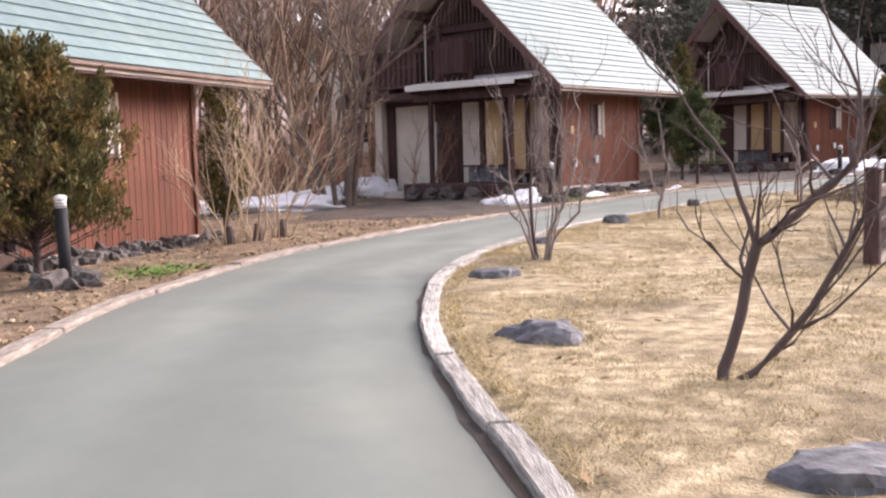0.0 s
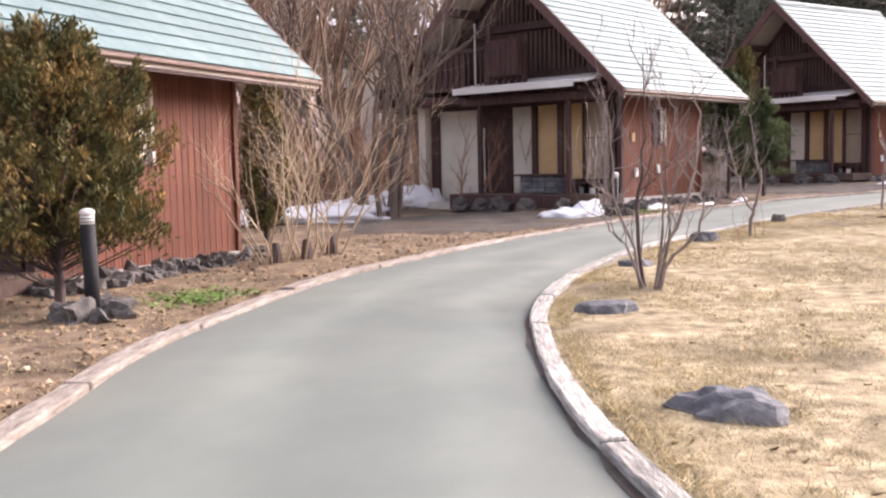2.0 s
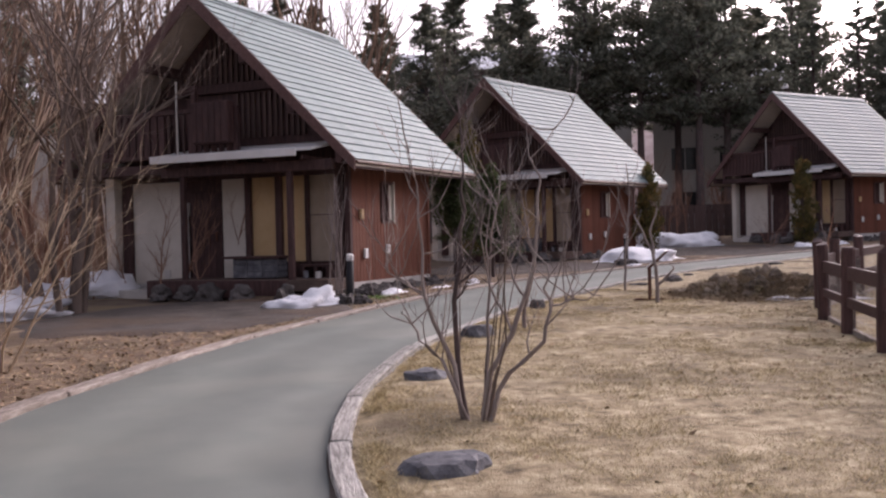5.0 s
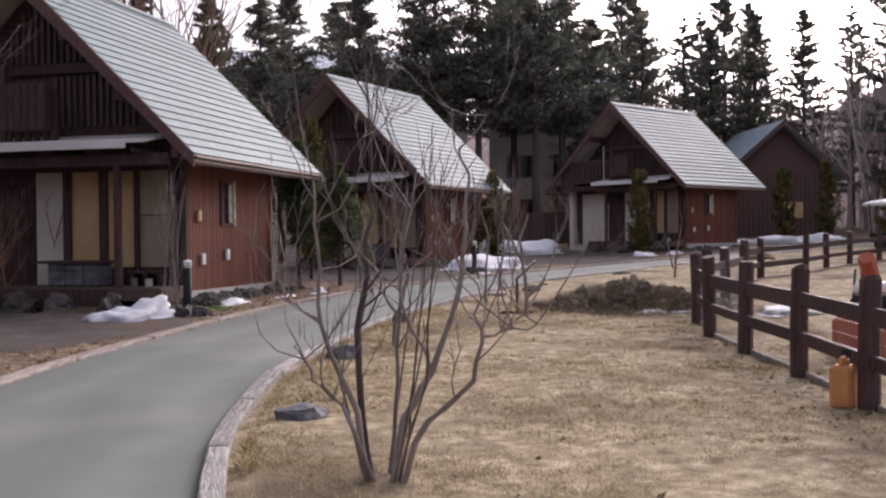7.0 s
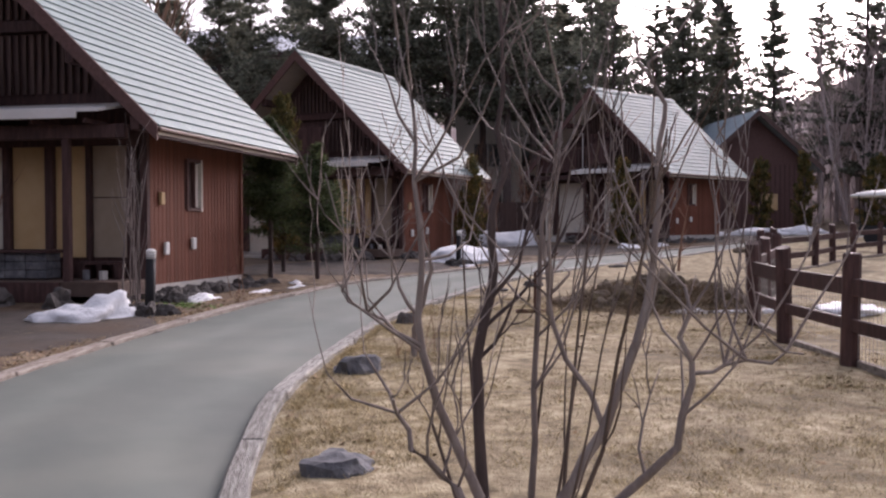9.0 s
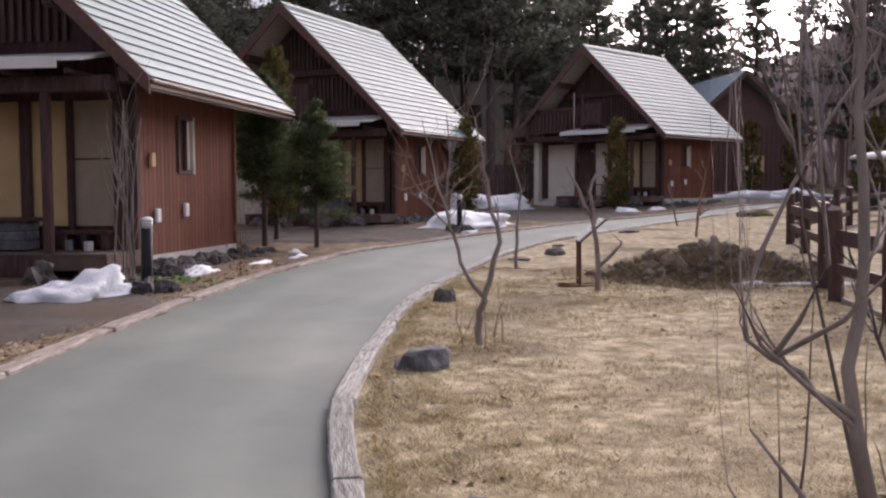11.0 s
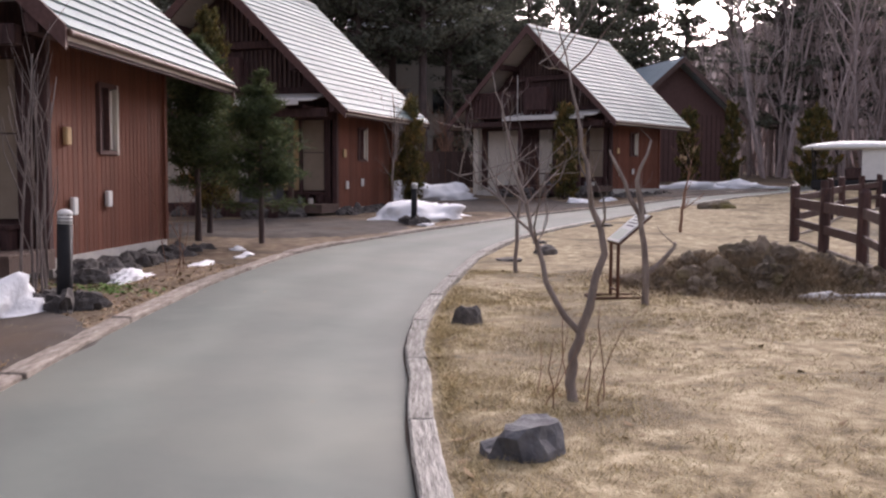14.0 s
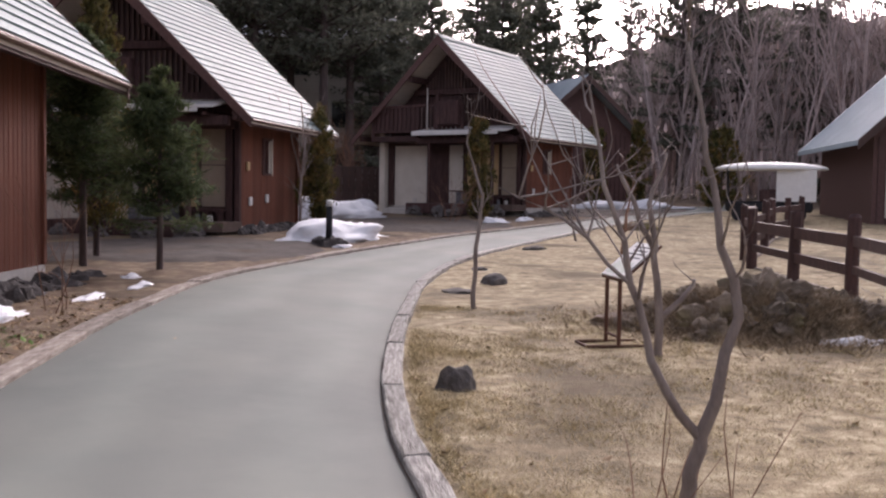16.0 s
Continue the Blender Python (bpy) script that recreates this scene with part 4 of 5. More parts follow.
limb_tree(6.95, 21.87, [[(0.0, -0.1, 0, 0.04), (-0.02, 0.5, 0, 0.033), (-0.08, 0.95, 0, 0.027), (-0.35, 1.5, 0, 0.018), (-0.4, 1.62, 0, 0.01)],
                       [(-0.06, 0.9, 0, 0.03), (-0.12, 1.3, 0, 0.022), (0.02, 1.72, 0, 0.012)], [(0.0, 0.35, 0, 0.03), (0.25, 0.6, 0, 0.02), (0.28, 0.68, 0, 0.015)]], -35, 7, BARK, "pruned stubby bare tree beside the sign", 1, 0.3, 0)
limb_tree(7.8, 25.1, [[(0.0, -0.1, 0, 0.03), (0.01, 0.7, 0, 0.024), (0.08, 1.3, 0, 0.018), (-0.08, 1.8, 0, 0.01), (-0.1, 2.1, 0, 0.005)]], -40, 8, BARK, "thin bare sapling by the lane", 6, 0.45, 1)
limb_tree(15.8, 29.5, [[(0.0, -0.1, 0, 0.035), (0.02, 0.5, 0, 0.03), (0.1, 1.0, 0, 0.02), (0.2, 1.5, 0, 0.01)]], -35, 9, REDTWIG, "small bare sapling with reddish twigs", 9, 0.6, 2)
limb_tree(18.6, 33.2, [[(0.0, -0.1, 0, 0.03), (-0.15, 0.6, 0, 0.02), (-0.3, 1.2, 0, 0.01)]], -35, 10, BARK, "small bare sapling near the lane bend", 6, 0.5, 1)
limb_tree(14.3, 39.0, [[(0.0, -0.1, 0, 0.04), (0.0, 1.0, 0, 0.035), (0.1, 2.2, 0, 0.025), (0.0, 3.4, 0, 0.01)]], -40, 19, BARK, "pale slender bare tree beside the cabin wall", 14, 1.1, 2, 0.5)
shrub(1.68, 24.85, 7, 2.7, 0.03, 0.022, 1, 16, BARK, "bare climbing stems tied beside the deck corner", "bare_climber", (3, 5), "shrub", 0.1, 0.45, 0.45, 0.35, 0.2)
shrub(3.8, 27.0, 4, 1.5, 0.3, 0.008, 1, 17, REDTWIG, "thin reddish bare shrub before the red wall", "bare_shrub", (2, 4))
shrub(21.5, 41.2, 6, 1.5, 0.4, 0.012, 2, 18, REDTWIG, "low reddish bare shrub before the cabin", "bare_shrub", (2, 4))


def sprays(v, f, p, n, spread_, size, rnd, flatten=1.0, droop=0.0, slim=0.2, lean=None):
    """Small leaf sprays, each a bent pair of triangles, round a point."""
    for k in range(n):
        c = p + Vector((rnd.gauss(0, spread_), rnd.gauss(0, spread_), rnd.gauss(0, spread_ * flatten)))
        d = Vector((rnd.uniform(-1, 1), rnd.uniform(-1, 1), rnd.uniform(-0.5, 0.9) - droop)).normalized()
        if lean is not None:
            d = (d * 0.75 + lean).normalized()
        s = d.orthogonal().normalized()
        s.rotate(Matrix.Rotation(rnd.uniform(0, 6.28), 3, d))
        ln = size * rnd.uniform(0.6, 1.3)
        o = len(v)
        v.extend((c - d * ln * 0.55, c + s * ln * slim, c + d * ln * 0.6, c - s * ln * slim + d * ln * 0.1))
        f.append((o, o + 1, o + 2)), f.append((o, o + 2, o + 3))


def conifer(name, label, m, high, wide, seed, mat, whorls, arms, tufts, size, bare=0.12, top=0.12, droop=0.15, clump=0.16, group="", pine=False, slim=0.2):
    t = thing(name, m, label, "tree", group)
    rnd = random.Random(seed)
    v, f = [], []
    pts = [Vector((0.02 * high * noise.noise(Vector((seed, k, 0))), 0.02 * high * noise.noise(Vector((seed, k, 5))), high * k / 6 - (0.2 if k == 0 else 0))) for k in range(7)]
    tube(v, f, pts, [0.016 * high * (1 - 0.93 * k / 6) + 0.008 for k in range(7)], 7)
    lv, lf = [], []
    for k in range(whorls):
        q = bare + (1 - bare) * (k + rnd.uniform(-0.4, 0.4)) / whorls
        q = min(max(q, bare), 0.99)
        z = q * high
        prof = (1 - q) ** 0.75 + top * (1 - q) if not pine else min(1.0, (1 - q) * 2.2) * (0.55 + 0.45 * rnd.random())
        if not pine and q < bare + 0.12:
            prof *= 0.75
        base = pts[min(int(q * 6), 5)].lerp(pts[min(int(q * 6) + 1, 6)], q * 6 - int(q * 6))
        for a in range(arms):
            if rnd.random() < 0.12:
                continue
            w = 2 * math.pi * (a + rnd.random()) / arms
            ln = wide * prof * rnd.uniform(0.55, 1.15)
            d = Vector((math.cos(w), math.sin(w), rnd.uniform(-0.3, 0.3) - droop + 0.5 * q)).normalized()
            root = base
            base = root + Vector((0, 0, rnd.uniform(-0.6, 0.6) * high / whorls))
            tip = base + d * ln + Vector((0, 0, 0.12 * ln))
            tube(v, f, [base, base.lerp(tip, 0.5) - Vector((0, 0, 0.05 * ln)), tip], [0.006 * high * (1 - q) + 0.006, 0.004 * high * (1 - q) + 0.004, 0.003], 3, False)
            for j in range(tufts):
                u = rnd.uniform(0.25, 1.02)
                sprays(lv, lf, base.lerp(tip, u) + Vector((0, 0, -0.05 * ln * (1 - u))), 4, clump * ln * 0.45 + 0.015 * wide, size, rnd, 0.5 if slim < 0.1 else 0.3, 0, slim)
            base = root
    child("trunk", mesh_from("trunk", v, f, DARKBARK, True), t)
    child("crown", mesh_from("crown", lv, lf, mat), t)
    return t


def dense_bush(name, label, m, high, wide, seed, mat, n, size, stem=0.3, rag=0.75, per=16):
    """A thick evergreen of overlapping flat sprays with an uneven outline and gaps."""
    t = thing(name, m, label, "tree")
    rnd = random.Random(seed)
    v, f = [], []
    tube(v, f, [Vector((0, 0, -0.15)), Vector((0.03, 0, high * 0.4)), Vector((0, 0.02, high * 0.9))], [0.06, 0.045, 0.01], 7)
    lv, lf = [], []
    for k in range(n):
        q = rnd.random() ** 1.15
        z = stem + (high - stem) * q
        w = rnd.uniform(0, 2 * math.pi)
        edge = wide * (min(1, 0.45 + q * 2.2) * (1 - q) ** 0.55 + 0.06)
        edge *= 1 + rag * noise.noise(Vector((math.cos(w) * 1.5, math.sin(w) * 1.5, z * 1.5 + seed)))
        r = edge * rnd.uniform(0.15, 1.0) ** 0.8
        out = Vector((math.cos(w), math.sin(w), 0))
        p = out * r + Vector((0, 0, z))
        tip = p + out * rnd.uniform(0.1, 0.22) * min(1, wide + 0.3) + Vector((0, 0, rnd.uniform(0.12, 0.4)))
        tube(v, f, [Vector((0, 0, max(0.1, z - 0.45 * r))), p, tip], [0.012, 0.006, 0.002], 3, False)
        lean_ = (tip - p).normalized() * 0.9
        for j in range(per):
            u = rnd.random()
            sprays(lv, lf, p.lerp(tip, u), 4, 0.085 * (1.1 - 0.85 * u), size, rnd, 1.0, 0, 0.17, lean_)
    child("trunk", mesh_from("trunk", v, f, DARKBARK, True), t)
    child("crown", mesh_from("crown", lv, lf, mat), t)
    return t


dense_bush("thuja", "bushy green thuja with orange-brown tips by the cabin", pose(-5.05, 12.1, gz(-5.1, 11.5)), 2.55, 1.6, 4, THUJA, 330, 0.07, 0.62, 1.0, 34)
dense_bush("thuja", "narrow dark green thuja behind the bare shrubs", pose(-4.75, 19.6, 0.1), 2.9, 0.5, 5, THUJA, 150, 0.085, 0.3)
dense_bush("thuja", "columnar dark green cypress at the cabin corner", pose(15.9, 40.6, gz(15.9, 40.6)), 3.2, 0.5, 6, THUJA, 150, 0.1, 0.2)
dense_bush("thuja", "columnar green thuja between two cabins", pose(6.7, 33.4, 0.3), 4.2, 0.55, 16, THUJA, 150, 0.1, 0.6)
dense_bush("thuja", "slim yellow-green juniper before the cabin front", pose(24.25, 43.0, gz(24.3, 43)), 3.5, 0.55, 7, THUJA, 130, 0.11, 0.1)
dense_bush("thuja", "dark columnar thuja beside the far cabin", pose(42.3, 50.2, gz(42.3, 50.2)), 4.3, 0.7, 8, THUJA, 110, 0.16, 0.1)
dense_bush("thuja", "dark columnar thuja beside the far cabin", pose(39.8, 51.0, gz(39.8, 51.0)), 3.9, 0.75, 9, THUJA, 110, 0.16, 0.1)
dense_bush("thuja", "yellowish small conifer beyond the pen", pose(41.5, 44.5, gz(41.5, 44.5)), 3.8, 1.3, 10, THUJA, 120, 0.18, 0.1)
conifer("young_pine", "young dark green pine with a bare lower trunk", pose(5.95, 32.0, gz(6, 32)), 3.7, 1.35, 3, NEEDLE, 15, 7, 44, 0.15, 0.33, 0.12, 0.0, 0.3, slim=0.07)
conifer("young_pine", "short dark green pine with a bare lower trunk", pose(6.65, 30.8, gz(6.7, 30.8)), 3.0, 1.2, 8, NEEDLE, 13, 7, 44, 0.14, 0.27, 0.12, 0.0, 0.3, slim=0.07)

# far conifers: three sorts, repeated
far = [conifer("tall_spruce", "tall dark spruce at the edge of the woods", pose(10.0, 64.0, 1.1), 14.5, 3.5, 21, HAZENEEDLE, 28, 7, 20, 0.26, 0.06, 0.1, 0.2, 0.16, "trees behind the cabins"),
       conifer("tall_pine", "tall dark pine with an open ragged crown", pose(22.0, 61.0, 1.2), 17.0, 4.4, 22, HAZENEEDLE, 22, 6, 19, 0.31, 0.37, 0.1, 0.0, 0.2, "trees behind the cabins", True),
       conifer("tall_larch", "tall thin conifer with sparse branches", pose(41.8, 62.4, 1.6), 14.5, 3.7, 23, HAZENEEDLE, 19, 6, 20, 0.24, 0.15, 0.1, 0.08, 0.12, "trees behind the cabins")]
rnd = random.Random(8)
SPOTS = [(18.5, 66.5, 2, 1.05), (11.8, 69, 2, 0.95), (21.5, 70, 1, 0.9), (3, 80, 1, 1.05), (9, 84, 0, 1.15), (24, 84, 1, 1.1), (30, 80, 0, 1.2), (36, 78, 1, 1.15), (41, 76, 0, 1.2), (46, 74, 1, 1.1), (51, 72, 2, 1.2), (56, 72, 1, 1.1), (61, 66, 2, 1.2), (15.5, 68, 2, 0.93), (25, 60, 1, 1.05), (28, 58.5, 1, 1.1), (31, 60.5, 1, 1.02), (33.5, 61, 0, 0.98), (24, 64, 1, 1.1), (29.5, 64, 1, 1.1), (36.5, 63.5, 2, 0.92), (39.5, 64, 2, 1.02),
         (45, 63.5, 0, 1.02), (48.5, 63, 0, 1.05), (61, 45, 2, 1.2), (60, 39, 2, 1.2), (56, 57.5, 2, 1.4), (59, 55, 2, 1.45), (61.5, 51, 0, 1.3), (66, 42, 2, 1.35),
         (50, 68, 1, 1.1), (42, 70, 1, 1.15), (34, 70, 1, 1.15), (56, 66, 0, 1.2), (63, 60, 1, 1.3), (12, 60, 1, 0.8), (14.5, 63, 1, 0.9), (18, 61, 1, 0.88), (6.5, 66, 1, 0.85), (5, 72, 1, 0.95), (-2, 70, 2, 1.0), (-10, 66, 1, 1.0)]
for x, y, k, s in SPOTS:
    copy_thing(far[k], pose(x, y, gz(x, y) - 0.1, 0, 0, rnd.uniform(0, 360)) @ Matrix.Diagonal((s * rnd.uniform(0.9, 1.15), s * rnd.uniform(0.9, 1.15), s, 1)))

# big bare tree and thicket behind the first two cabins
big = thing("bare_tree", pose(-3.5, 26.0, 0.15), "large bare tree with several upright grey trunks", "tree")
rnd = random.Random(31)
for k in range(7):
    v, f = [], []
    w = 0.9 * k + rnd.random() * 0.4
    grow(v, f, Vector((0.35 * math.cos(w), 0.35 * math.sin(w), -0.2)), Vector((0.22 * math.cos(w) - 0.05, 0.2 * math.sin(w), 1)), rnd.uniform(5.0, 7.5), rnd.uniform(0.06, 0.12), 3, rnd, 0.3, 0.22, (5, 7), 0.55, 6, 5, 0.85)
    child("trunk", mesh_from("trunk", v, f, BROWNBARK, True), big)


def thicket(name, label, area, n, low, high, seed, mat, level=2):
    """Uncountable bare trees and brush, in one mesh."""
    rnd = random.Random(seed)
    v, f = [], []
    for k in range(n):
        x, y = area(rnd)
        h = rnd.uniform(low, high)
        grow(v, f, Vector((x, y, gz(x, y) - 0.3)), Vector((rnd.gauss(0, 0.12), rnd.gauss(0, 0.12), 1)), h, 0.011 * h + 0.01, level, rnd, 0.22, 0.3, (5, 8), 0.42, 4, 4, 0.8)
    return tagged(new(name, mesh_from(name, v, f, mat)), label, "woods", kind="stuff")


thicket("thicket", "brown leafless thicket and brush behind the cabins", lambda r: (r.uniform(-24, 4), r.uniform(36, 56)), 140, 8, 13.5, 41, WARMTWIG)
thicket("near_thicket", "tall brown leafless trees between the cabins", lambda r: (r.uniform(-15, -4.5), r.uniform(28, 34)), 16, 7, 10.5, 47, WARMTWIG)
thicket("brush", "reddish brown brush behind the cabins", lambda r: (r.uniform(-15, 0), r.uniform(28.5, 38)), 260, 1.0, 2.8, 42, REDTWIG)
thicket("bare_woods", "hazy brown leafless woods on the far slope", lambda r: (r.uniform(52, 72), r.uniform(24, 62)), 240, 8, 14, 43, HAZETWIG)
thicket("brush", "brown brush at the edge of the woods", lambda r: (r.uniform(50, 64), r.uniform(36, 62)), 110, 2, 5, 44, HAZETWIG)
thicket("brush", "brown brush between the cabins", lambda r: (r.uniform(12, 30), r.uniform(50, 58)), 60, 1.5, 4, 45, REDTWIG)

# wooded slope that closes the view
v, f = [], []
for i in range(61):
    w = radians(-60 + 3.4 * i)
    for j, (r, h) in enumerate(((78, 0), (92, 7), (110, 15), (140, 19))):
        x, y = 5 + r * math.cos(w), 12 + r * math.sin(w)
        v.append((x, y, gz(x, y) - 0.5 + h * (0.75 + 0.4 * noise.noise(Vector((x * 0.03, y * 0.03, 3)))) * (1.5 - 0.5 * min(1, max(0, (math.degrees(w) - 36) / 10)))))
for i in range(60):
    for j in range(3):
        o = i * 4 + j
        f.append((o, o + 4, o + 5, o + 1))
hill = tagged(new("hillside", mesh_from("hillside", v, f, HAZEHILL, True)), "brown wooded hillside behind the cabins", "hillside", kind="structure")
thicket("hill_woods", "leafless brown woods on the hillside", lambda r: (lambda a, d: (5 + d * math.cos(a), 12 + d * math.sin(a)))(radians(r.uniform(-5, 125)), r.uniform(72, 84)), 250, 8, 15, 46, HAZETWIG)


# ---- far buildings ----
def hotel(m, wide, deep, floors, label):
    h = thing("hotel_building", m, label, "building")
    fh = 3.0
    top = floors * fh
    part("wall", box(0, wide, 0, deep, -1, top), PALEWALL, h, "pale rendered wall")
    bm = bmesh.new()
    add_poly(bm, [(-0.8, -0.8, top), (-0.8, deep / 2, top + 2.2), (-0.8, deep + 0.8, top), (-0.8, deep + 0.8, top - 0.2), (-0.8, -0.8, top - 0.2)], (wide + 1.6, 0, 0))
    part("roof", bm, SNOW, h, "roof under patchy snow")
    part("eave", box(-0.85, wide + 0.85, -0.9, -0.75, top - 0.4, top - 0.05), DARKWOOD, h)
    n = int(wide // 3.2)
    for i in range(floors):
        for k in range(n):
            x = 1.2 + k * 3.2
            w = part("window", box(x, x + 1.8, -0.03, 0.05, i * fh + 0.9, i * fh + 2.4), GLASS, h, "dark window")
            part("frame", box(x - 0.08, x + 1.88, -0.08, -0.02, i * fh + 0.8, i * fh + 0.9), CONCRETE, w)
            part("frame", box(x + 0.86, x + 0.94, -0.07, -0.03, i * fh + 0.9, i * fh + 2.4), CONCRETE, w)
    return h


hotel(pose(14.5, 78.6, 1.6, 0, 0, -18), 17, 9, 4, "pale four-storey building with snow on its roof behind the trees")
hotel(pose(30.0, 68.5, 1.6, 0, 0, -28), 8, 7, 3, "pale three-storey house behind the dark pines")
hotel(pose(-14, 74, 1.6, 0, 0, 5), 24, 9, 3, "pale building behind the leafless thicket")


def board_fence(m, n):
    b = thing("board_fence", m, "brown weathered board fence behind the cabins", "fence")
    me = mesh_box("board", -0.14, 0.14, -0.012, 0.012, 0.1, 1.75, SLAT)
    for k in range(n):
        child("board", me, b, m=pose(k * 0.3, 0, 0, 0, 0, 0))
    for k in range(0, n, 8):
        part("post", box(k * 0.3 - 0.05, k * 0.3 + 0.05, 0.02, 0.12, -0.3, 1.8), SLAT, b)
    part("rail", box(-0.1, n * 0.3, 0.012, 0.06, 1.3, 1.42), SLAT, b)
    return b


board_fence(pose(19.5, 54.5, gz(19.5, 54.5), 0, 0, -20), 34)


def dark_cabin(m, wide, deep, eave, apex, label, shutters):
    """A larger dark cabin with a blue-grey metal roof, gable to the lane."""
    c = thing("dark_cabin", m, label, "cabin")
    half = wide / 2
    bm = bmesh.new()
    add_poly(bm, [(-half + 0.8, 0.9, -0.3), (half - 0.8, 0.9, -0.3), (half - 0.8, 0.9, eave + 0.45), (0, 0.9, apex - 0.3), (-half + 0.8, 0.9, eave + 0.45)], (0, deep - 1.8, 0))
    part("wall", bm, BARGE, c, "dark brown boarded wall")
    for sx in (1, -1):
        bm = bmesh.new()
        add_poly(bm, [(0, 0, apex - 0.18), (sx * half, 0, eave - 0.18), (sx * half, 0, eave), (0, 0, apex)], (0, deep, 0))
        r = part("roof_slope", bm, ROOF_GREY, c, "blue-grey metal roof slope")
        for k in range(int(deep // 0.5)):
            bm = bmesh.new()
            add_poly(bm, [(0, k * 0.5 + 0.1, apex), (sx * half, k * 0.5 + 0.1, eave), (sx * half, k * 0.5 + 0.1, eave + 0.04), (0, k * 0.5 + 0.1, apex + 0.04)], (0, 0.03, 0))
            part("seam", bm, ROOF_GREY, r)
        bm = bmesh.new()
        add_poly(bm, [(0, -0.06, apex - 0.35), (sx * half, -0.06, eave - 0.35), (sx * half, -0.06, eave), (0, -0.06, apex)], (0, 0.06, 0))
        part("bargeboard", bm, SLAT, c)
    for x0, x1, z0, z1, mat in shutters:
        part("shutter", box(x0, x1, 0.82, 0.9, z0, z1, 0.01), mat, c, "pale shutter")
    for k in range(int((wide - 1.8) / 0.3)):
        x = -half + 0.95 + k * 0.3
        part("batten", box(x, x + 0.04, 0.87, 0.9, -0.2, min(apex - SLOPE * abs(x) - 0.5, eave + 0.3)), DARKWOOD, c)
    return c


dark_cabin(pose(43.3, 54.6, 1.35, 0, 0, -22), 8.2, 9.0, 3.6, 7.15, "dark brown cabin with a blue-grey roof at the woods", [(0.3, 1.5, 1.1, 2.1, SHOJI)])
dark_cabin(pose(37.3, 30.5, 0.75, 0, 0, -47.8), 9.5, 9.3, 2.95, 7.4, "dark brown lodge with a blue-grey roof and pale shutters", [(-2.9, -2.5, 0.2, 2.2, PLASTER), (-2.3, -1.9, 0.2, 2.2, PLASTER), (-1.7, -1.3, 0.2, 2.2, PLASTER), (-3.5, -3.1, 0.2, 2.2, PLASTER)])


def canopy_cart(m):
    """A small utility cart under a long white canopy."""
    c = thing("utility_cart", m, "small utility cart under a long white canopy roof", "cart")
    bm = bmesh.new()
    bmesh.ops.create_uvsphere(bm, u_segments=24, v_segments=10, radius=1)
    for v_ in bm.verts:
        v_.co = Vector((v_.co.x * 2.05, v_.co.y * 0.95, max(v_.co.z, -0.15) * 0.28 + 1.95))
    part("canopy", bm, WHITEPLASTIC, c, "white curved canopy", True)
    for x in (-1.5, 1.1):
        for y in (-0.6, 0.6):
            part("pole", rod_bm([(x, y, 0.5), (x * 1.05, y, 1.97)], 0.025), BLACK, c)
    part("body", box(-1.6, 1.5, -0.62, 0.62, 0.35, 0.75, 0.08), BLACK, c)
    part("seat", box(-0.4, 0.4, -0.55, 0.55, 0.75, 1.2, 0.06), DARKWOOD, c)
    part("side_sheet", box(0.2, 1.6, -0.66, -0.63, 0.75, 1.92), WHITEPLASTIC, c, "pale translucent side sheet")
    for x in (-1.1, 1.0):
        for y in (-0.6, 0.6):
            bm = bmesh.new()
            bmesh.ops.create_cone(bm, cap_ends=True, segments=16, radius1=0.28, radius2=0.28, depth=0.18)
            bmesh.ops.transform(bm, matrix=pose(x, y, 0.28, 90, 0, 0), verts=bm.verts)
            part("wheel", bm, BLACK, c)


canopy_cart(pose(34.0, 37.3, 0.74, 0, 0, -59))


# ---- rockery, sign, fence, pen ----
rk = thing("rockery", pose(9.4, 22.4, 0.16, 0, 0, -38), "mound of mossy volcanic stones and dead grass", "rockery")
rnd = random.Random(12)
ROCKS = [lump("stone", 0.23, 0.19, 0.18, 60 + k, MOSS_ROCK, 0.9, 0, 4) for k in range(6)]
for k in range(120):
    w, r = rnd.uniform(0, 2 * math.pi), math.sqrt(rnd.random())
    x, y = 1.6 * r * math.cos(w), 0.95 * r * math.sin(w)
    z = 0.24 * (1 - r * r) * rnd.uniform(0.8, 1.15) - 0.02
    child("stone", rnd.choice(ROCKS), rk, m=pose(x, y, z, rnd.uniform(-25, 25), rnd.uniform(-25, 25), rnd.uniform(0, 360)) @ Matrix.Scale(rnd.choice((0.3, 0.45, 0.6, 0.8, 1.15)) * rnd.uniform(0.85, 1.15) * (1.15 - 0.4 * r), 4))
core = lump("earth", 1.55, 0.95, 0.29, 71, SOIL, 0.35, 0, 4)
child("earth", core, rk, "brown earth core", pose(0, 0, -0.02))

sg = thing("information_sign", pose(7.1, 22.5, gz(7.1, 22.5) + 0.02, 0, 0, -31), "slanted white information board on a rusty steel stand", "sign")
for y in (-0.17, 0.17):
    part("leg", rod_bm([(0, y, 0.02), (0, y, 0.64)], 0.018), RUST, sg)
    part("foot", rod_bm([(-0.28, y, 0.02), (0.28, y, 0.02)], 0.016), RUST, sg)
    part("brace", rod_bm([(0, y, 0.6), (0.26, y, 0.84)], 0.012), RUST, sg)
for pts_ in ([(0, -0.17, 0.1), (0, 0.17, 0.1)], [(-0.28, -0.17, 0.02), (-0.28, 0.17, 0.02)], [(0, -0.17, 0.6), (0, 0.17, 0.6)]):
    part("crossbar", rod_bm(pts_, 0.014), RUST, sg)
tilt = pose(0.15, 0, 0.76, 0, -41, 0)
